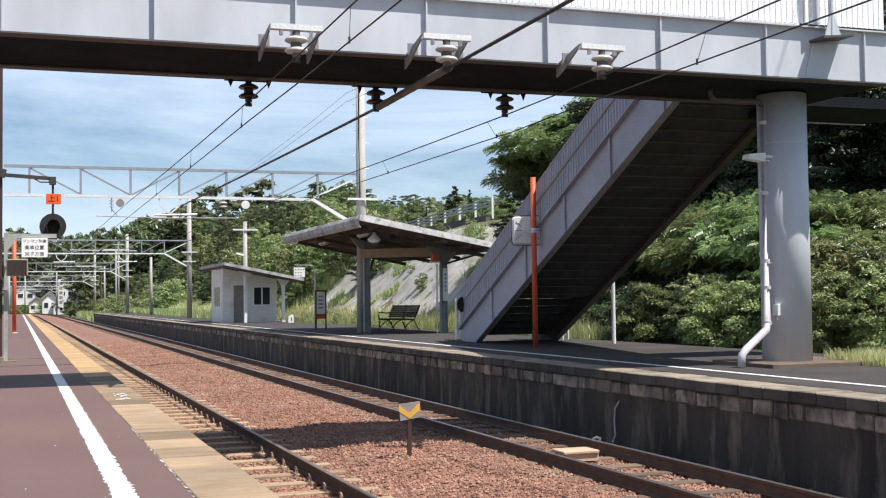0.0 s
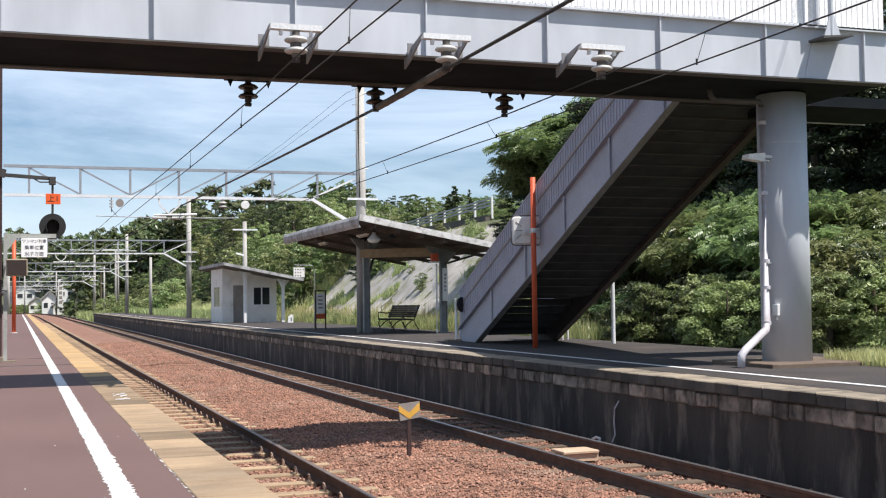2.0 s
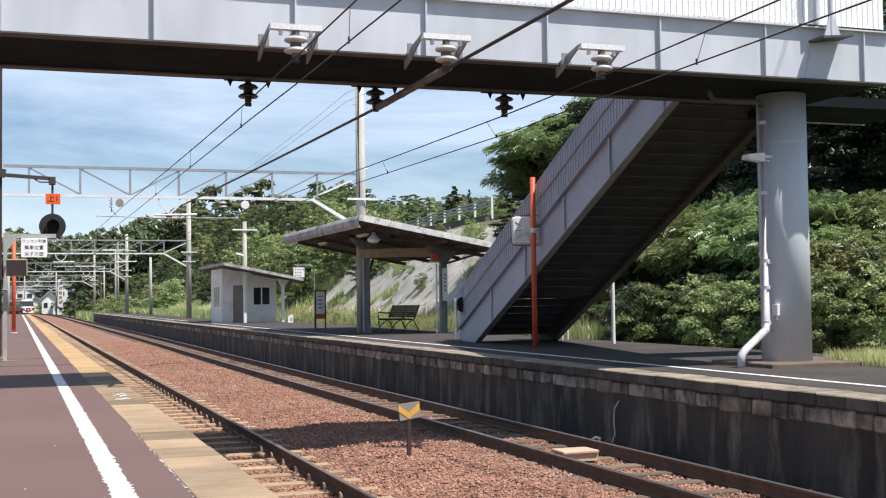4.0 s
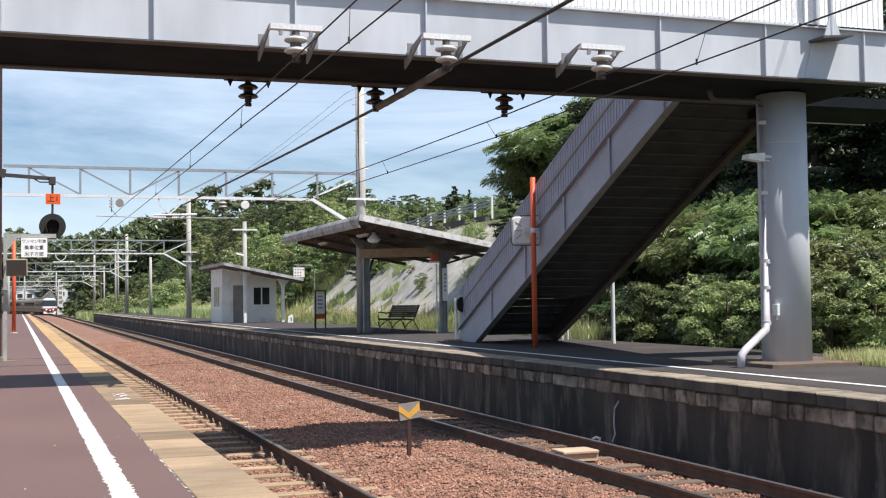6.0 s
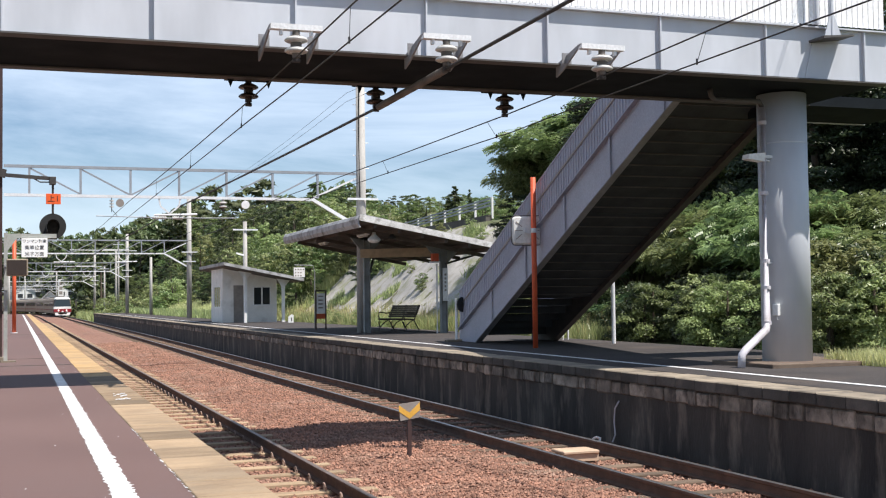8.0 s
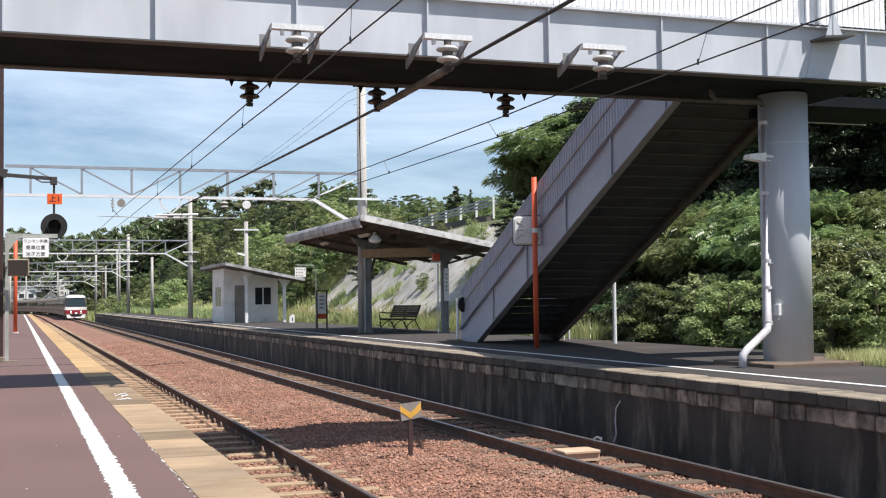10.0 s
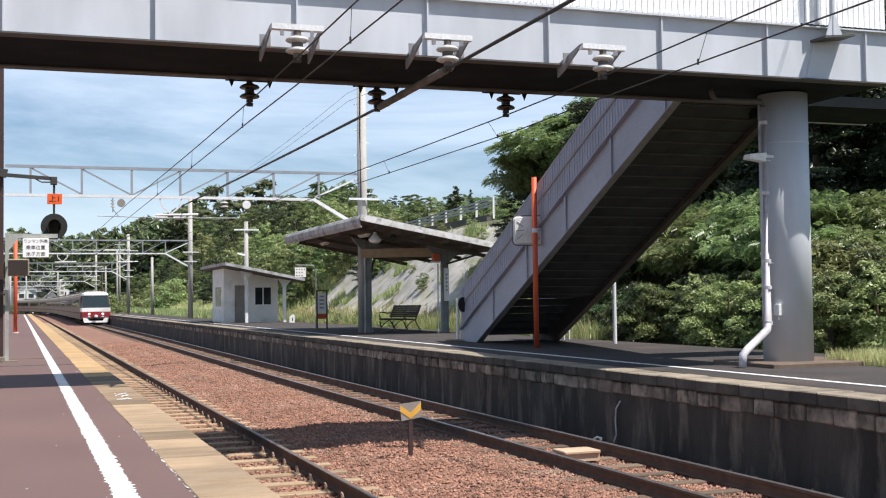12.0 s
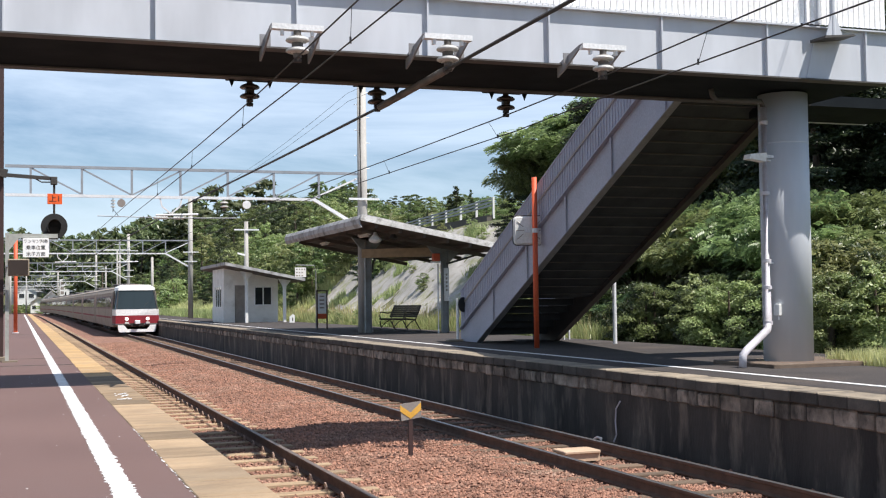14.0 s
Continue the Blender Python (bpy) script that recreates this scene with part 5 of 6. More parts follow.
    part("coupler", box(B(), -0.16, 0.16, -0.32, 0.2, 0.66, 0.9, 0.03), "galv", car)
    part("coupler_recess", box(B(), -0.42, 0.42, -0.03, 0.1, 0.52, 0.72), "car_under", car)
    part("skirt", extrude(B(), [(-1.12, 0.14), (1.12, 0.14), (1.2, 0.3), (1.22, 0.6), (0.85, 0.6), (0.62, 0.33), (-0.62, 0.33), (-0.85, 0.6), (-1.22, 0.6), (-1.2, 0.3)], "y", -0.02, 0.06), "car_white", car, "white skirt")
    part("wiper", bar(B(), (0.3, 0.1, 1.66), (0.75, 0.36, 2.1), 0.02, 0.02), "car_under", car)
    pan = part("pantograph", tube(B(), [(-0.5, 15.0, 3.3), (-0.5, 16.0, 3.75), (-0.5, 15.2, 4.2)], 0.03, 6), "steel_dark", car)
    return car


def build_train():
    cars = [build_car(True)]
    cars.append(build_car(False))
    for i in range(7):
        cars.append(copy_thing(cars[1], pose(0, 0, 0)))
    return cars


def car_pose(y):
    """A car whose front stands at y on the east track."""
    a, b = on_track(T2, y + 3.0), on_track(T2, y + CAR - 3.0)
    d = (b - a).normalized()
    o = a - d * 3.0
    return Matrix.Translation(o) @ pose(0, 0, 0, 0, 0, -math.degrees(math.atan2(d.x, d.y)))


def motions():
    for i, car in enumerate(TRAIN):
        rows = []
        for j in range(29):
            t = j * 0.5
            rows.append((t, car_pose(80.3 + 22.05 * (14 - t) + i * PITCH_CAR)))
        walk(car, rows)


# ---- plants ----
def leaf_cloud(clumps, n, size, rng, flat=0.5):
    """Leaves as small bent blades on the shells of the clumps (centre, radii)."""
    clumps = [(np.array(c, float), np.array(r, float)) for c, r in clumps]
    w = np.array([r.prod() ** (2 / 3) for _, r in clumps])
    pick = rng.choice(len(clumps), n, p=w / w.sum())
    d = rng.normal(size=(n, 3))
    d /= np.linalg.norm(d, axis=1)[:, None]
    d[:, 2] = np.where(d[:, 2] < -0.3, -d[:, 2] * 0.6, d[:, 2])
    rad = rng.uniform(0.3, 1.0, n) ** 0.6 * np.where(rng.random(n) < 0.12, 1.35, 1.0)
    c = np.array([clumps[i][0] for i in pick])
    r = np.array([clumps[i][1] for i in pick])
    p = c + d * r * rad[:, None]
    nor = d * 0.7 + np.array([0, 0, flat]) + rng.normal(size=(n, 3)) * 0.5
    nor /= np.linalg.norm(nor, axis=1)[:, None]
    t = np.cross(nor, rng.normal(size=(n, 3)))
    t /= np.linalg.norm(t, axis=1)[:, None] + 1e-9
    b = np.cross(nor, t)
    s = size * rng.uniform(0.55, 1.3, n)[:, None]
    q = np.stack([p - t * s, p + b * s * 0.42 - nor * s * 0.12, p + t * s, p - b * s * 0.42 - nor * s * 0.12], 1)
    return q.reshape(-1, 3), (np.arange(n * 4).reshape(-1, 4))


def frond_cloud(clumps, n, length, rng, pairs=5):
    """Feathery compound leaves: drooping fronds with two rows of leaflets, growing out of the clumps."""
    cs, rs = np.array([c for c, r in clumps], float), np.array([r for c, r in clumps], float)
    w = rs.prod(axis=1) ** (2 / 3)
    pick = rng.choice(len(clumps), n, p=w / w.sum())
    d = rng.normal(size=(n, 3))
    d[:, 2] = np.abs(d[:, 2]) * 0.8
    d /= np.linalg.norm(d, axis=1)[:, None]
    p = cs[pick] + d * rs[pick] * (rng.random(n) ** 0.5)[:, None]
    a = d * np.array([1, 1, 0.25]) + rng.normal(size=(n, 3)) * np.array([0.45, 0.45, 0.3])
    a /= np.linalg.norm(a, axis=1)[:, None]
    side = np.cross(a, np.array([0, 0, 1.0]) + rng.normal(size=(n, 3)) * 0.7)
    side /= np.linalg.norm(side, axis=1)[:, None] + 1e-9
    ln = length * rng.uniform(0.6, 1.2, n)
    quads = []
    for i in range(pairs):
        t = (i + 0.6) / pairs
        o = p + a * (ln * t)[:, None]
        o[:, 2] -= 0.5 * ln * t * t
        lw = (ln * 0.42 * (1.1 - 0.55 * abs(t - 0.4)))[:, None]
        for sg in (-1, 1):
            tip = o + side * lw * sg + a * lw * 0.35
            tip[:, 2] -= lw[:, 0] * 0.25
            mid = (o + tip) / 2
            quads.append(np.stack([o, mid + a * lw * 0.24, tip, mid - a * lw * 0.24], 1))
    v = np.concatenate(quads).reshape(-1, 3)
    return v, np.arange(len(v)).reshape(-1, 4)


def make_tree(name, label, height, spread, leaves, size, material, seed, clump_n=9, flat=0.5, low=0.35, layered=False, limbs=6, clump=(0.16, 0.36), cone=False):
    """A trunk with limbs and a crown; layered trees carry feathery fronds in flat tiers."""
    rng = np.random.default_rng(seed)
    tree = tagged(base(name), label, "tree")
    clumps = []
    clump_n *= 3
    for i in range(clump_n):
        a = rng.uniform(0, 6.28)
        k = (i + 0.5) / clump_n
        z = height * (low + (0.95 - low) * k)
        rr = spread * (1.0 - 0.85 * abs(k - 0.35) ** 1.2) * rng.uniform(0.2, 0.95)
        cr = spread * rng.uniform(*clump) * (1.1 - 0.4 * k)
        if cone:
            rr, cr = spread * (1 - k) * rng.uniform(0.2, 0.9), spread * (0.42 - 0.32 * k)
        clumps.append(((rr * math.cos(a), rr * math.sin(a), z), (cr, cr, cr * (0.5 if layered else rng.uniform(0.55, 0.8)))))
    bm = B()
    lean = rng.uniform(-0.15, 0.15, 2) * height * 0.3
    tube(bm, [(0, 0, -0.6), (lean[0] * 0.3, lean[1] * 0.3, height * 0.3), (lean[0], lean[1], height * 0.85)], height * 0.026 + 0.03, 8, 0.02)
    part("trunk", bm, "bark", tree)
    for c, r in clumps[:clump_n:4][:limbs]:
        z = max(c[2] - r[2], height * 0.2)
        bm = B()
        tube(bm, [(0, 0, z * 0.6), (c[0] * 0.5, c[1] * 0.5, z * 0.9), (c[0], c[1], c[2])], height * 0.01 + 0.012, 6, 0.008)
        part("limb", bm, "bark", tree)
    v, f = frond_cloud(clumps, leaves, size, rng) if layered else leaf_cloud(clumps, leaves, size, rng, flat)
    mesh_from("crown", v.tolist(), f.tolist(), material, tree)
    return tree


def plant(proto, x, y, s=1.0, rz=0.0, sink=0.0, sz=None, label=""):
    ob = copy_thing(proto, pose(x, y, ground_z(x, y) - sink, 0, 0, rz))
    ob.scale = (s, s, sz or s)
    if label:
        ob["label"] = label
    return ob


def build_plants():
    rng = random.Random(11)
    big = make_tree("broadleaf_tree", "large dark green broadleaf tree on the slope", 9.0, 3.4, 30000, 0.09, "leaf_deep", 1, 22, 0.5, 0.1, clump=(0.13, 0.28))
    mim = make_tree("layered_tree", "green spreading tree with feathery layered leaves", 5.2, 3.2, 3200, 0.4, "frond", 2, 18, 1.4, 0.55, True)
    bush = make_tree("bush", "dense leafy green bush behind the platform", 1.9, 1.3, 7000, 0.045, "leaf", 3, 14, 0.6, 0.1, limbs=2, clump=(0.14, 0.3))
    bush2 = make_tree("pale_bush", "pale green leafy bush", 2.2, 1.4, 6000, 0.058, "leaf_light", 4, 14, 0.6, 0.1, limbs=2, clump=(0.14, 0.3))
    gloom = make_tree("dark_bush", "leafy bush in the undergrowth with shade put into its green", 2.0, 1.3, 5000, 0.06, "leaf_dark", 15, 14, 0.6, 0.1, limbs=2, clump=(0.14, 0.3))
    shrub = make_tree("bush", "leafy green bush beside the line", 1.9, 1.3, 1900, 0.085, "leaf", 13, 12, 0.6, 0.1, limbs=1, clump=(0.14, 0.3))
    shrub2 = make_tree("pale_bush", "pale green bush beside the line", 2.2, 1.4, 1900, 0.09, "leaf_light", 14, 12, 0.6, 0.1, limbs=1, clump=(0.14, 0.3))
    wood = make_tree("woodland_tree", "green woodland tree on the hillside", 8.0, 3.6, 8000, 0.14, "leaf_mid", 5, 24, 0.5, 0.12, limbs=3, clump=(0.1, 0.24))
    wood2 = make_tree("woodland_tree", "dark green woodland tree on the hillside", 9.0, 3.2, 7500, 0.14, "leaf_dark", 6, 24, 0.5, 0.15, limbs=3, clump=(0.1, 0.24))
    wood3 = make_tree("woodland_tree", "pale yellow-green bamboo-like tree on the hillside", 7.0, 2.8, 7000, 0.13, "leaf_light", 7, 20, 0.3, 0.12, limbs=3, clump=(0.1, 0.24))
    pine = make_tree("cedar_tree", "slim dark cedar on the ridge", 7.5, 1.3, 3500, 0.15, "leaf_dark", 8, 12, 0.2, 0.25, cone=True)
    far_tree = make_tree("distant_tree", "distant green tree on the far hills", 8.0, 4.2, 1500, 0.46, "leaf_far", 9, 14, 0.5, 0.08, limbs=0, clump=(0.12, 0.28))
    SKY_AT = ([0, 60, 120, 180, 240, 290, 340, 400, 480, 560, 620, 660, 700, 740, 770, 800, 860, 1000], [0.066, 0.066, 0.06, 0.064, 0.065, 0.077, 0.094, 0.102, 0.105, 0.102, 0.101, 0.095, 0.088, 0.092, 0.094, 0.09, 0.088, 0.09])

    def wooded(p, tall, x, y, s, sink, jitter):
        """A tree kept below the skyline that the camera sees at its picture column."""
        d = 0.335 * x + 0.942 * y
        top = 2 + float(np.interp(31 + 2250 * x / d, *SKY_AT)) * d * jitter
        room = (top - ground_z(x, y) + sink) / tall
        if room < 0.25:
            return
        plant(p, x, y, min(s, room * 1.25), rng.uniform(0, 360), sink, min(s, room))
    over = make_tree("spreading_tree", "dense spreading tree leaning over the stairs", 5.4, 3.6, 7000, 0.42, "frond", 12, 26, 0.9, 0.45, True)
    protos = (gloom, shrub, shrub2, far_tree, over, big, mim, bush, bush2, wood, wood2, wood3, pine)
    # behind the stairs and the pillar: feathery trees in front of the dark wood
    def tiered(x, y, s, rise):
        """A layered tree whose crown reaches a given rise over the eye."""
        top = 2 + rise * (0.335 * x + 0.942 * y)
        plant(mim, x, y, s, rng.uniform(0, 360), 0.2, (top - ground_z(x, y)) / 5.2)
    for k in range(3):
        tiered(17.9 + rng.uniform(-0.4, 0.6), 23.6 + 4.2 * k, rng.uniform(0.5, 0.65), rng.uniform(0.01, 0.04))
    # dark-leaved bushes fill in the shade below the feathery crowns
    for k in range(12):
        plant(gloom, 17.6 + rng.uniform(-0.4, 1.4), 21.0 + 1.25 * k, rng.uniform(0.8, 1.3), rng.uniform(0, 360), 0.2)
    for k in range(9):
        tiered(20.2 + rng.uniform(-0.5, 0.5), 22.8 + 1.9 * k, rng.uniform(0.75, 0.95), rng.uniform(0.074, 0.094))
    for x, y, k in ((16.3, 19.8, 0.95), (16.9, 20.9, 1.1), (16.4, 21.8, 0.85), (17.3, 22.0, 1.2), (15.7, 20.6, 0.6), (15.9, 24.6, 0.8), (16.2, 26.2, 0.9)):
        plant(bush2, x, y, k, rng.uniform(0, 360), 0.15)
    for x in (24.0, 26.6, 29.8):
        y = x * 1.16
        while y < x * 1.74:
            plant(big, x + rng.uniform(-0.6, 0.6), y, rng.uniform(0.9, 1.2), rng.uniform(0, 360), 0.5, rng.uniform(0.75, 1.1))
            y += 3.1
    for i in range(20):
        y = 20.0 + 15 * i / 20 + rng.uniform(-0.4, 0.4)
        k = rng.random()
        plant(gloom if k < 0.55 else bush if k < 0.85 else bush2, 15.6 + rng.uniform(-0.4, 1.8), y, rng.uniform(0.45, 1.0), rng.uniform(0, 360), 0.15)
    # the tree over the stairs; near-black trees under it stand in for its shadow
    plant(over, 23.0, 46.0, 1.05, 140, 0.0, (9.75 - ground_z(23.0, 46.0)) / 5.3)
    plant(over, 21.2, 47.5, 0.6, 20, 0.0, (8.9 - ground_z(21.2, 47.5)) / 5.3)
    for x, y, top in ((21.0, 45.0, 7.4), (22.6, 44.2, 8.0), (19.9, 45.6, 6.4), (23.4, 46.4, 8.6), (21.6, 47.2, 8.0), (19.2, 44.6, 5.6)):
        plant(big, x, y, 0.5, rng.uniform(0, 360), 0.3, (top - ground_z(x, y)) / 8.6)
    # slope below the road: sparse
    for i in range(70):
        x, y = rng.uniform(15.5, 22.0), rng.uniform(37, 78)
        if 40 < y < 76 and 15.5 < x < 22.0 and rng.random() < 0.95:
            continue
        plant(bush2 if rng.random() < 0.5 else bush, x, y, rng.uniform(0.5, 1.1), rng.uniform(0, 360), 0.2)
    for i in range(26):
        plant(bush2 if rng.random() < 0.75 else bush, rng.uniform(14.6, 15.7), rng.uniform(38, 80), rng.uniform(0.2, 0.42), rng.uniform(0, 360), 0.1)
    for i in range(46):
        y = rng.uniform(74, 150)
        plant(shrub2 if rng.random() < 0.6 else shrub, rng.uniform(14.8, 16.5) if y > 128 else rng.uniform(18.0, 23), y, rng.uniform(1.0, 2.0), rng.uniform(0, 360), 0.3)
    for i in range(22):
        plant(bush2 if rng.random() < 0.6 else bush, rng.uniform(18.5, 22.6), rng.uniform(42, 80), rng.uniform(0.2, 0.45), rng.uniform(0, 360), 0.1)
    for i in range(34):
        y = rng.uniform(150, 330)
        plant(shrub if rng.random() < 0.6 else shrub2, rng.uniform(12.0, 17.0) + bend(y), y, rng.uniform(1.0, 1.9), rng.uniform(0, 360), 0.3)
    for i in range(16):
        plant(shrub if i % 2 else shrub2, -1.0 + 0.65 * i + rng.uniform(-0.3, 0.3), rng.uniform(328, 340), rng.uniform(0.8, 1.4), rng.uniform(0, 360), 0.3)
    # hillside wood
    for i in range(270):
        y = 66 + 190 * rng.random() ** 1.3
        x = 16.5 + (3 if y < 74 else 0) + 46 * rng.random() ** 1.25
        if y < 98 and (22.5 < x < 33 or (x < 33 and x / (0.335 * x + 0.942 * y) > 0.285)):
            continue
        k = rng.random()
        col = 31 + 2250 * (x + bend(y)) / (0.335 * (x + bend(y)) + 0.942 * y)
        p = (wood2 if k < 0.62 else wood) if col < 430 else (wood if k < 0.5 else wood2 if k < 0.64 else wood3)
        s = rng.uniform(0.55, 0.95) * (0.75 if x < 22 else 1.0)
        wooded(p, 8.3 if p is not wood2 else 9.2, x + bend(y), y, s, 0.8, rng.uniform(0.85, 1.02) * (0.72 if x < 25 and y < 92 else 1))
    for i in range(40):
        x, y = rng.uniform(46, 80), rng.uniform(92, 140)
        wooded(wood if rng.random() < 0.5 else wood3, 8.3, x, y, rng.uniform(0.5, 0.75), 0.8, rng.uniform(0.9, 1.03))
    for x, w, top in ((35.6, 1.5, 12.2), (37.0, 0.8, 11.9), (35.0, 1.3, 11.2)):
        plant(pine, x, 97, w, 40 * x, 0.3, (top - ground_z(x, 97)) / 7.3)
    for i in range(280):
        a, d = rng.uniform(-5, 17), rng.uniform(225, 680)
        x, y = d * math.sin(radians(a)), d * math.cos(radians(a))
        if -22 < x - bend(min(y, 500)) < (14.5 if y < 400 else -30):
            continue
        k = rng.random()
        wooded(far_tree, 8.3, x, y, rng.uniform(1.6, 2.9), 1.0, rng.uniform(0.72, 1.05))
    for p in protos:
        p.matrix_basis = pose(*{gloom: (16.6, 33, 0), shrub: (17, 120, 0), shrub2: (18, 132, 0), far_tree: (40, 300, 0), over: (25.5, 48.5, 0), big: (30, 47, 0), mim: (23.5, 36, 0), bush: (16, 34.5, 0), bush2: (16.5, 36, 0), wood: (22, 150, 0), wood2: (26, 160, 0), wood3: (20, 140, 0), pine: (55, 100, 0)}[p])
        p.location.z = ground_z(p.location.x, p.location.y) - 0.3
    # grasses
    nrng = np.random.default_rng(3)

    def blades(name, n, xr, yr, h, material, label, zf, gap=-9):
        x, y = nrng.uniform(*xr, n), nrng.uniform(*yr, n)
        keep = [noise.noise((a * 0.8, b * 0.4, 5)) > gap for a, b in zip(x, y)]
        x, y = x[keep], y[keep]
        n = len(x)
        z = np.array([zf(a, b) for a, b in zip(x, y)])
        a = nrng.uniform(0, 6.28, n)
        hh = h * nrng.uniform(0.4, 1.2, n)
        w = 0.006 + 0.0003 * y
        dx, dy = np.cos(a) * w, np.sin(a) * w
        lx, ly = nrng.normal(0, 0.28, n) * hh, nrng.normal(0, 0.28, n) * hh
        v = np.stack([np.stack([x - dx, y - dy, z], 1), np.stack([x + dx, y + dy, z], 1), np.stack([x + lx, y + ly, z + hh], 1)], 1).reshape(-1, 3)
        ob = mesh_from(name, v.tolist(), np.arange(n * 3).reshape(-1, 3).tolist(), material)
        tagged(ob, label, "grass", kind="stuff")
    blades("platform_weeds", 16000, (12.5, 14.4), (11.0, 16.6), 0.24, "dry_grass", "pale yellow-green weeds at the platform back", lambda a, b: PR)
    blades("rock_grass", 60000, (16.2, 22.4), (41, 78), 0.4, "grass", "tufts of green grass growing on the rock cutting", lambda a, b: ground_z(a, b) + 0.08, 0.24)
    blades("slope_stems", 4500, (14.4, 17.5), (30, 80), 0.8, "dry_stem", "dry tall stems on the bank behind the platform", ground_z)
    blades("slope_grass", 42000, (14.4, 16.6), (30, 78), 0.55, "grass", "tall mixed grass on the bank behind the platform", ground_z)
    blades("verge_grass", 30000, (12.4, 18.5), (76, 150), 0.6, "grass", "tall dry grass beside the far platform end", lambda a, b: max(ground_z(a, b), PR if a < 14.4 else -1))
    blades("bank_grass", 42000, (14.6, 21.0), (76, 135), 1.0, "dry_grass", "pale dry grass on the bank beyond the waiting room", ground_z)
    blades("line_grass", 7000, (9.5, 15), (150, 215), 1.2, "grass", "long grass beside the curving line", lambda a, b: ground_z(a + bend(b), b))


def build_road():
    # rock face patch, road and its guard rail on the bank
    xs, ys = np.arange(16.2, 22.6, 0.3), np.arange(41, 78, 0.5)
    verts = [(x, y, ground_z(x, y) + 0.1 + 0.22 * noise.noise((x * 0.9, y * 0.9, 1)) + 0.1 * noise.noise((x * 2.6, y * 2.6, 2))) for y in ys for x in xs]
    w = len(xs)
    faces = [(j * w + i, j * w + i + 1, (j + 1) * w + i + 1, (j + 1) * w + i) for j in range(len(ys) - 1) for i in range(w - 1)]
    tagged(mesh_from("rock_face", verts, faces, "rock", smooth=True), "weathered grey sprayed rock cutting below the road", "rock face", kind="structure")
    fr = tagged(base("guard_rail"), "grey steel guard rail with white posts along the hill road", "guard rail")
    for k in range(9):
        y = 59.54 + 2.52 * k
        zt = 7.46 - 0.024 * (y - 60)
        part("post", box(B(), 23.95, 24.05, y - 0.06, y + 0.06, 6.3, zt), "white", fr)
        for d in (0.1, 0.28, 0.46):
            part("beam", bar(B(), (23.9, y + 0.01, zt - d), (23.9, y + 2.51, zt - d - 0.06), 0.05, 0.09), "galv_darker", fr)
        part("kerb", box(B(), 23.78, 24.02, y, y + 2.51, 6.42, 6.5), "wall_stone", fr)
        part("retaining_wall", box(B(), 23.62, 23.98, y, y + 2.51, 4.4, 6.4), "wall_stone", fr, "dark stained retaining wall below the rail")


def build_far():
    # houses and a tall sign beyond the curve
    for x, y, w, d, h, c in ((7.3, 304, 3.4, 7, 5.6, "white"), (9.0, 298, 2.0, 5, 3.4, "cream"), (4.6, 322, 3.6, 8, 4.4, "cream"), (2.2, 352, 5.0, 8, 5.2, "white"), (6.2, 358, 4.4, 8, 6.6, "cream"), (-1.6, 366, 4.0, 8, 4.8, "cream"), (11.6, 318, 3.4, 8, 4.4, "white")):
        z = ground_z(x, y)
        hs = tagged(base("house", (x, y, z)), "pale walled house with a grey tiled roof beyond the line", "house")
        e = h * 0.66
        part("wall", box(B(), -w / 2, w / 2, -d / 2, d / 2, -0.5, e), c, hs)
        part("gable", extrude(B(), [(-w / 2, e), (w / 2, e), (0, h - 0.15)], "y", -d / 2, d / 2), c, hs)
        for t in (-1, 1):
            part("roof", extrude(B(), [(0, h), (t * (w / 2 + 0.45), e - 0.12), (t * (w / 2 + 0.45), e - 0.3), (0, h - 0.16)], "y", -d / 2 - 0.5, d / 2 + 0.5), "roof", hs, "grey tiled roof slope")
        for k in range(2):
            wn_ = part("window", box(B(), -w / 2 + 0.35 + k * w * 0.5, -w / 2 + 0.35 + k * w * 0.5 + w * 0.27, -d / 2 - 0.03, -d / 2 - 0.005, e * 0.42, e * 0.75), "window", hs)
            part("frame", box(B(), -w / 2 + 0.3 + k * w * 0.5, -w / 2 + 0.4 + k * w * 0.5 + w * 0.27, -d / 2 - 0.06, -d / 2 - 0.032, e * 0.38, e * 0.42), "galv", wn_)
    sg = tagged(base("station_sign", (9.5, 292, ground_z(9.5, 292))), "tall white lettered sign board beside the far line", "sign")
    for s in (-0.55, 0.55):
        part("post", box(B(), s - 0.08, s + 0.08, -0.08, 0.08, 0, 2.0), "galv", sg)
    part("board", box(B(), -0.6, 0.6, -0.1, 0.1, 1.6, 8.2), "white", sg)
    for k in range(5):
        part("lettering", box(B(), -0.35, 0.35, -0.13, -0.105, 6.9 - k * 1.1, 7.6 - k * 1.1), "greyplate", sg)


# ---- build ----
M["frame_grey"] = mat("frame_grey_paint", (0.40, 0.41, 0.385), (0.32, 0.33, 0.31), 3, 0.6, bump=0.05, fine=30, dirt=(0.22, 0.2, 0.17), dirt_scale=4)
M["soil_brown"] = mat("brown_footing", (0.16, 0.115, 0.085), (0.11, 0.08, 0.062), 4, 0.95, bump=0.5, fine=40, dirt=(0.2, 0.16, 0.12), dirt_scale=3)
M["box_wood"] = mat("pale_box_wood", (0.56, 0.41, 0.29), (0.44, 0.31, 0.21), 4, 0.7, stretch=(0.3, 2, 1))
M["verge"] = mat("pale_verge_board", (0.74, 0.73, 0.71), (0.56, 0.55, 0.53), 2.5, 0.8, bump=0.2, fine=30, dirt=(0.2, 0.18, 0.16), dirt_scale=3, dirt_amount=0.8)
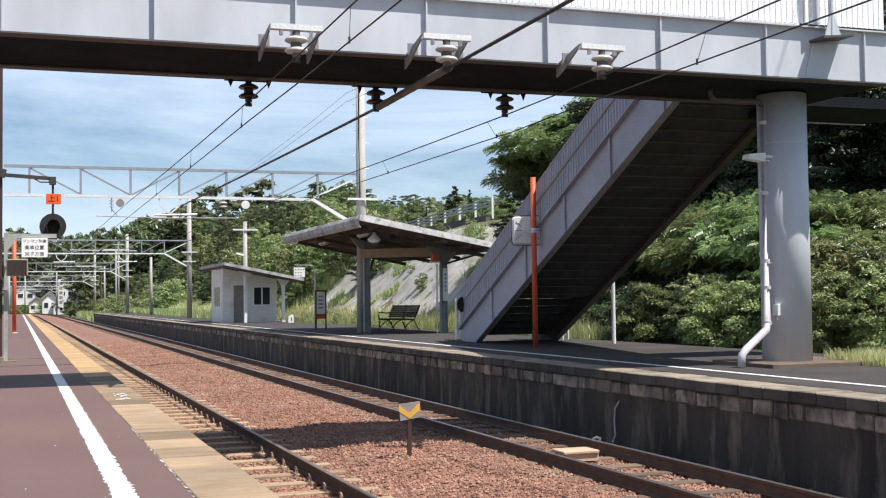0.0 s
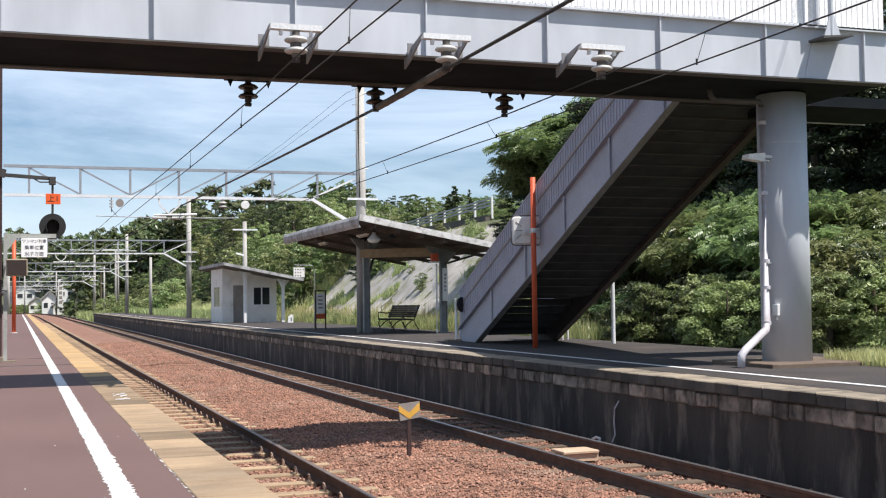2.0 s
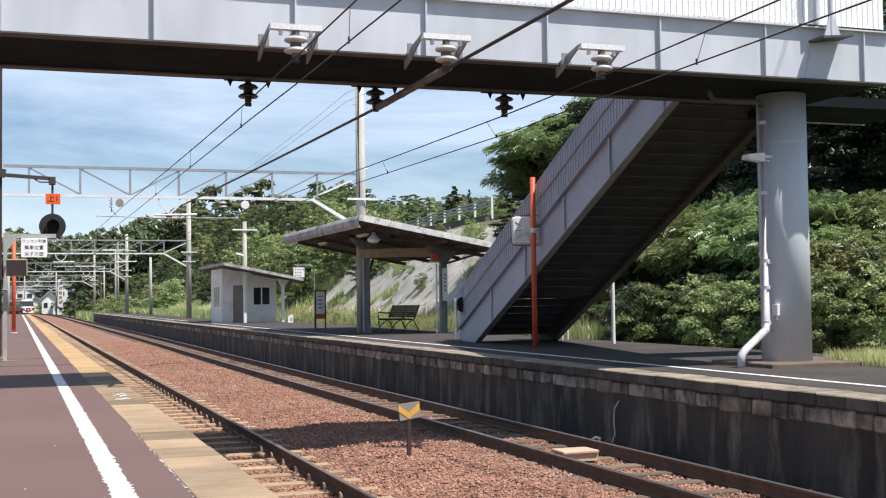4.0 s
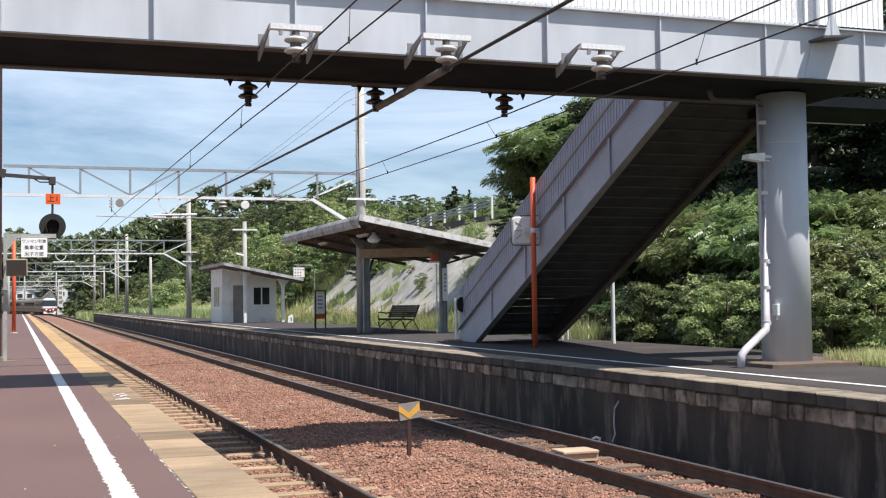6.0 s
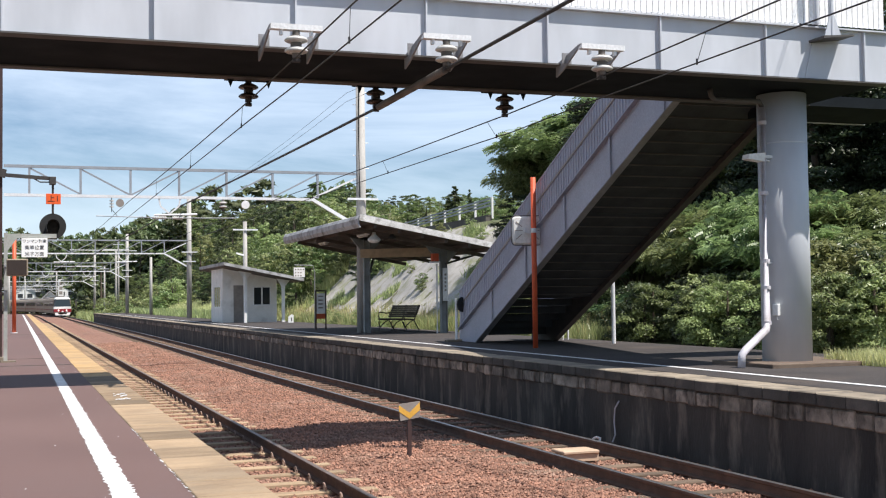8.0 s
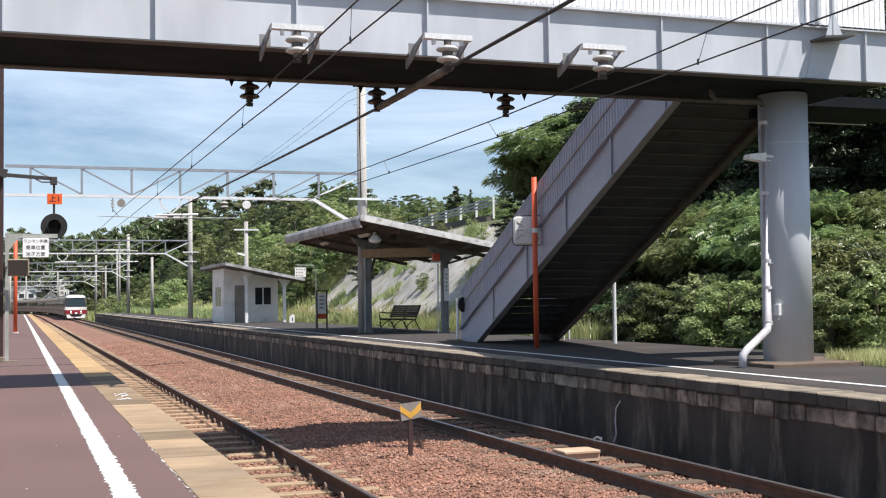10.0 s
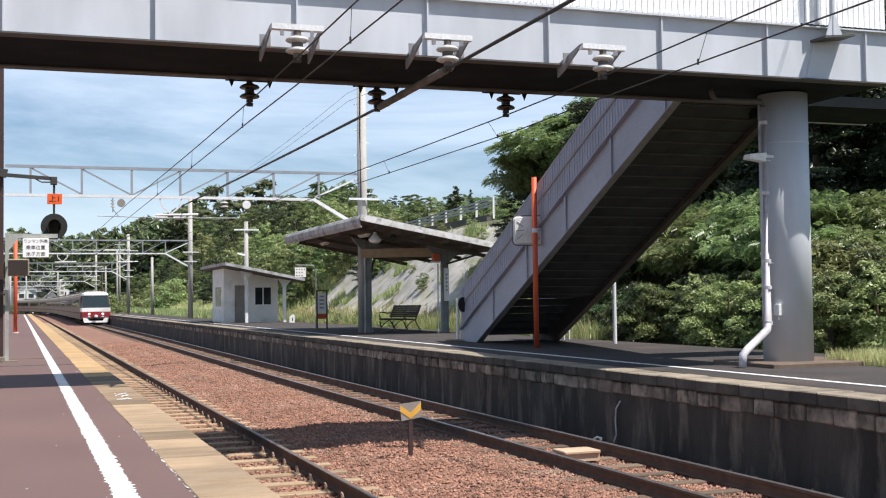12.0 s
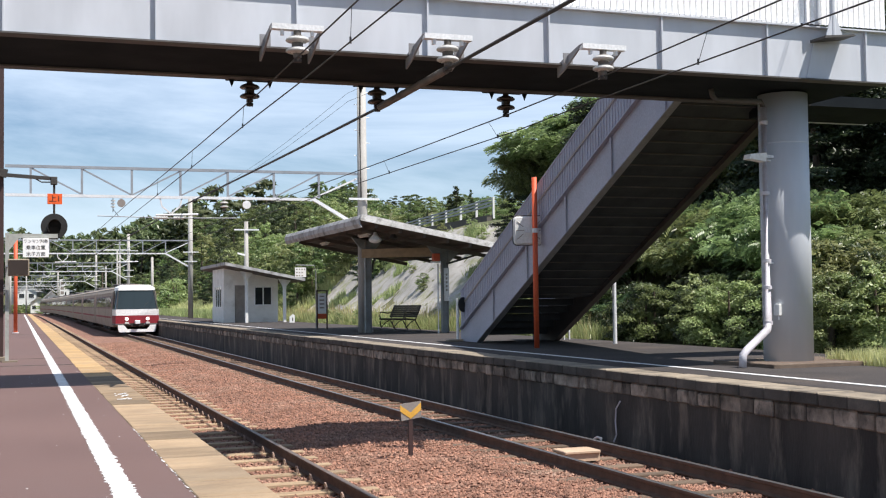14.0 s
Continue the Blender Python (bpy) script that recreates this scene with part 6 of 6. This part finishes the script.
# Darker copy of the galvanised steel, without the sunlight put in.
M["galv_darker"] = mat("darker_galvanised_steel", (0.32, 0.34, 0.37), (0.25, 0.27, 0.3), 3, 0.55, metal=0.1)
# Shade under the bridge put into the colour of flange, shelf and elbow.
M["flange_low"] = mat("shaded_flange", (0.09, 0.085, 0.08), (0.065, 0.06, 0.058), 2, 0.7, fine=30)
# Grey paint with shade mixed in, for bracket arms and a stair flange.
M["shaded_grey"] = mat("shaded_grey_paint", (0.26, 0.265, 0.28), (0.2, 0.2, 0.21), 3, 0.6, bump=0.05, fine=30)
M["wall_stone"] = mat("stained_retaining_wall", (0.15, 0.135, 0.12), (0.09, 0.08, 0.072), 1.2, 0.95, bump=0.4, fine=12, stretch=(1, 1, 0.3))
# Shaded copy of the stair grey, for the east stringer and soffit ribs.
M["stair_shade"] = mat("shaded_stringer", (0.075, 0.06, 0.055), (0.05, 0.042, 0.04), 1.5, 0.7, fine=30)
M["orange_bright"] = mat("orange_plate", (0.85, 0.13, 0.03), (0.8, 0.12, 0.03), 2, 0.4, bump=0.0)
# Brown stands in for what the platform mirror reflects.
M["mirror"] = mat("mirror_reflection_brown", (0.10, 0.07, 0.06), (0.06, 0.045, 0.04), 1, 0.25, metal=0.6, bump=0.02, fine=4)
M["windscreen"] = glass("windscreen_glass", (0.02, 0.03, 0.035), 0.06, 0.3, 0.0)

build_ground()
build_ballast()
WEST = build_track(T1, "track_west", "rusty railway track on wooden sleepers beside the platform")
EAST = build_track(T2, "track_east", "railway track with shining rail heads on which the train runs")
build_platforms()
build_bridge()
build_stairs()
build_shelter()
build_hut()
build_bench()
for gy, gx0, gx1, gf in ((40.6, -0.42, 11.4, True), (87, -1.2, 11.6, False), (135, -1.2, 11.3, False), (193, -1.2, 11.3, False), (243, -1.2, 11.3, False), (285, -1.2, 11.3, False), (325, -1.2, 11.3, False)):
    build_gantry(gy, gx0, gx1, gf)
for x, y, h, lab in ((12.2, 119, 5.6, "slim concrete lamp post beside the platform"), (13.0, 72.4, 6.0, "concrete utility pole behind the waiting room"), (14.0, 187, 10.5, "concrete utility pole beside the line"), (14.6, 190, 11.5, "concrete utility pole beside the line"),
                     (13.2, 200, 8.5, "concrete utility pole beside the line"), (13.0, 225, 8.0, "concrete utility pole beside the line"), (13.5, 84, 3.2, "thin steel lamp post")):
    up = build_pole("utility_pole", x, y, max(ground_z(x, y), -0.4) if x > 14.4 or y > 150 else PR, h, 0.16 if h > 4 else 0.05, 0.12 if h > 4 else 0.05, "concrete_pole", lab, "pole")
    if h >= 6:
        part("cross_arm", bar(B(), (-0.75, -0.15, h - 0.5), (0.75, -0.15, h - 0.5), 0.07, 0.08), "galv", up)
        part("lamp_head", bar(B(), (-0.55, -0.1, h * 0.66 + 0.12), (-0.1, -0.1, h * 0.66), 0.14, 0.1), "white", up)
build_bridge_fittings()
build_east_small()
build_track_small()
build_west()
build_far()
build_road()

# overhead line: messenger and contact wires of both tracks and the thick feeder
GY = (40.6, 87, 135, 193, 243, 285, 335)
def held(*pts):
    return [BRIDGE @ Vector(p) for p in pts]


for c, xn, xf, off, lab in ((T1, 3.45, 3.46, 0.6, "thin overhead line wire of the near track"), (T2, 8.0, 7.77, 0.39, "thin overhead line wire of the far track")):
    near = c < 5
    zm, zk = (5.36, 4.86) if near else (5.19, 4.85)
    far = [(line_x(c, y) + (off if y < 60 else 0.42 if near else 0.1), y, zm if y < 60 else 5.4) for y in GY]
    mess = held((xn + 0.08, 9.0, 5.36), (xn, YN, 5.21), (xf, YF, 5.19 if near else 5.10)) + [Vector(p) for p in far]
    wire("messenger_wire", mess, 0.010, lab, 0.03)
    kn, kf = (3.46, 3.44) if near else (7.89, 7.95)
    far = [(line_x(c, y) + (off if y < 60 else 0.42 if near else 0.1), y, zk if y < 60 else 4.86) for y in GY]
    cont = held((kn + 0.02, 7.0, 4.90), (kn, YN, 4.86), (kf, YF, 4.86 if near else 4.84)) + [Vector(p) for p in far]
    wire("contact_wire", cont, 0.009, lab)
    for y in (12.0, 18.3, 24.5, 31.5):
        a, b = [p[0].lerp(p[1], (y - p[0].y) / (p[1].y - p[0].y)) if y < p[1].y else p[2].lerp(p[3], (y - p[2].y) / (p[3].y - p[2].y)) for p in (mess, cont)]
        dr = tagged(base("dropper"), "thin dropper between two overhead wires", "wire", "droppers")
        part("hanger", tube(B(), [a, a.lerp(b, 0.5), b], 0.004, 5), "cable", dr)
        part("clip", tube(B(), [b - Vector((0, 0, 0.02)), b + Vector((0, 0, 0.05))], 0.012, 6), "cable", dr)
feed = held((5.84, 9.0, 5.34), (5.60, YN, 5.19), (5.55, YF, 5.15))
wire("feeder_cable", feed + [Vector(p) for p in ((5.27, 40.6, 5.30), (4.9, 87, 5.4), (4.8, 135, 5.4))], 0.023, "thick black feeder cable hung under the bridge", 0.02)
sl = tagged(base("cable_sleeve"), "grey protective sleeve round the feeder cable under the bridge", "cable sleeve")
part("sleeve", tube(B(), [feed[1].lerp(feed[2], 0.02), feed[1].lerp(feed[2], 0.98)], 0.052, 12), "sleeve", sl)
for k in range(4):
    part("band", tube(B(), [feed[1].lerp(feed[2], 0.1 + 0.25 * k), feed[1].lerp(feed[2], 0.11 + 0.25 * k)], 0.057, 12), "sleeve", sl)
for a, b in (((13.5, -10, 9.5), (10.9, 40.6, 9.3)), ((13.2, -10, 9.2), (10.9, 40.6, 9.0))):
    wire("power_line", [a, b, (10.8, 87, 8.9), (11, 135, 9.0)], 0.006, "thin power line between the concrete poles", 0.5)
build_plants()
TRAIN = build_train()


# ---- pieces of platforms and tracks ----
def build_pieces():
    # sleepers
    def sleeper_mesh(name, l):
        bm = B()
        box(bm, -l / 2, l / 2, -0.1, 0.1, -0.31, -0.156, 0.008)
        me = bpy.data.meshes.new(name)
        bm.to_mesh(me)
        bm.free()
        me.materials.append(M["sleeper"])
        return me
    sm = sleeper_mesh("sleeper", 2.1)
    sd = sleeper_mesh("dark_sleeper", 2.1)
    sd.materials[0] = M["sleeper_dark"]
    clip = bpy.data.meshes.new("rail_clip")
    bm = B()
    tube(bm, [(0, -0.036, -0.155), (0.012, -0.046, -0.108), (0.016, -0.032, -0.078), (0.018, 0, -0.068), (0.016, 0.032, -0.078), (0.012, 0.046, -0.108), (0, 0.036, -0.155)], 0.011, 5)
    bm.to_mesh(clip)
    bm.free()
    clip.materials.append(M["clip"])
    for track, c, y0, n in ((WEST, T1, -9.7, 212), (EAST, T2, -9.3, 212)):
        for i in range(n):
            y = y0 + 0.745 * i
            ob = new("sleeper", sm if track is WEST else sd)
            ob.parent = track
            ob.matrix_basis = pose(line_x(c, y) + 0.02 * math.sin(i * 7.1), y, 0 if track is WEST else 0.004, 0, 0, 0.6 * math.sin(i * 3.3))
            if 6 < y < 34 and track is WEST:
                for s in (-0.566, 0.566):
                    for e in (-1, 1):
                        cl = new("rail_clip", clip)
                        cl.parent = track
                        cl.matrix_basis = pose(c + s + e * 0.115, y, 0, 0, 0, 0 if e > 0 else 180)
    pw, pe = bpy.data.objects["platform_west"], bpy.data.objects["platform_east"]

    def slab_mesh(name, x0, x1, l, z0, z1, m, bev=0.012):
        bm = B()
        box(bm, x0, x1, -l / 2, l / 2, z0, z1, bev)
        me = bpy.data.meshes.new(name)
        bm.to_mesh(me)
        bm.free()
        me.materials.append(M[m])
        return me
    rng = random.Random(2)
    a = slab_mesh("edge_slab", -0.219, 0.219, 0.592, -0.132, 0, "strip", 0.006)
    a2 = slab_mesh("edge_slab_far", -0.219, 0.219, 0.592, -0.132, 0, "strip_yellow", 0.006)
    for i in range(-27, 245):
        ob = new("edge_slab", a if i < 27 else a2)
        ob.parent = pw
        ob.matrix_basis = pose(1.171 + rng.uniform(-0.006, 0.006), 3 + 0.6 * i, PL + 0.004 + rng.uniform(-0.004, 0.002))
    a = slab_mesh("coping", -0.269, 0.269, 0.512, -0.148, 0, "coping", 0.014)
    # every face but the top takes the darker material
    a.materials.append(M["coping_side"])
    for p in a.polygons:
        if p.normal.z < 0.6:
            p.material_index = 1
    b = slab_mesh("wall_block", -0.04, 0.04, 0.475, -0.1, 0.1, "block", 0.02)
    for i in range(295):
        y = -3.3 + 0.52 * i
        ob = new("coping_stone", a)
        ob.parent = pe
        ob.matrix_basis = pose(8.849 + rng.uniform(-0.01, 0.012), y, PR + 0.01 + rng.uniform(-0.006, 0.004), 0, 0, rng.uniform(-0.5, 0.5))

    y = -3.3
    while y < 75:
        w = rng.choice((0.22, 0.3, 0.36, 0.42, 0.5))
        ob = new("wall_block", b)
        ob.parent = pe
        ob.matrix_basis = pose(8.665 + rng.uniform(-0.015, 0.02), y + w / 2, PR - 0.25 + rng.uniform(-0.012, 0.006), 0, rng.uniform(-2, 2), rng.uniform(-1.2, 1.2)) @ Matrix.Diagonal((1, (w - 0.025) / 0.475, rng.uniform(0.85, 1.1), 1))
        y += w
    for i in range(60):
        ob = new("wall_block", b)
        ob.parent = pe
        ob.matrix_basis = pose(8.655, 76 + 1.2 * i, PR - 0.25) @ Matrix.Diagonal((1, 2.4, 1, 1))


def build_flakes():
    fl = tagged(base("seam_filler", (0, 0, PL + 0.006)), "crumbling white seam filler along the edge slabs", "seam filler")
    rng = random.Random(8)
    verts, faces = [], []
    for k in range(60):
        y = 6.2 + 4.6 * rng.random()
        x, s = 0.945 + rng.uniform(-0.006, 0.006), rng.uniform(0.003, 0.008)
        n = len(verts)
        verts += [(x - s, y - s * 1.5, 0), (x + s, y - s, 0), (x + s * 0.8, y + s * 1.6, 0.002), (x - s * 0.7, y + s, 0.001)]
        faces.append((n, n + 1, n + 2, n + 3))
    mesh_from("filler", verts, faces, "paint_white", fl)["kind"] = "stuff"
    sp = tagged(base("platform_litter", (0, 0, PL + 0.002)), "small pale specks scattered on the asphalt", "litter")
    verts, faces = [], []
    for k in range(55):
        y, x, s = 6 + 16 * rng.random() ** 1.5, rng.uniform(-0.9, 0.9), rng.uniform(0.002, 0.007)
        n = len(verts)
        verts += [(x - s, y - s * 1.5, 0), (x + s, y - s, 0), (x + s * 0.8, y + s * 1.6, 0.002), (x - s * 0.7, y + s, 0.001)]
        faces.append((n, n + 1, n + 2, n + 3))
    mesh_from("litter", verts, faces, "paint_white", sp)["kind"] = "stuff"


build_flakes()
build_pieces()
motions()
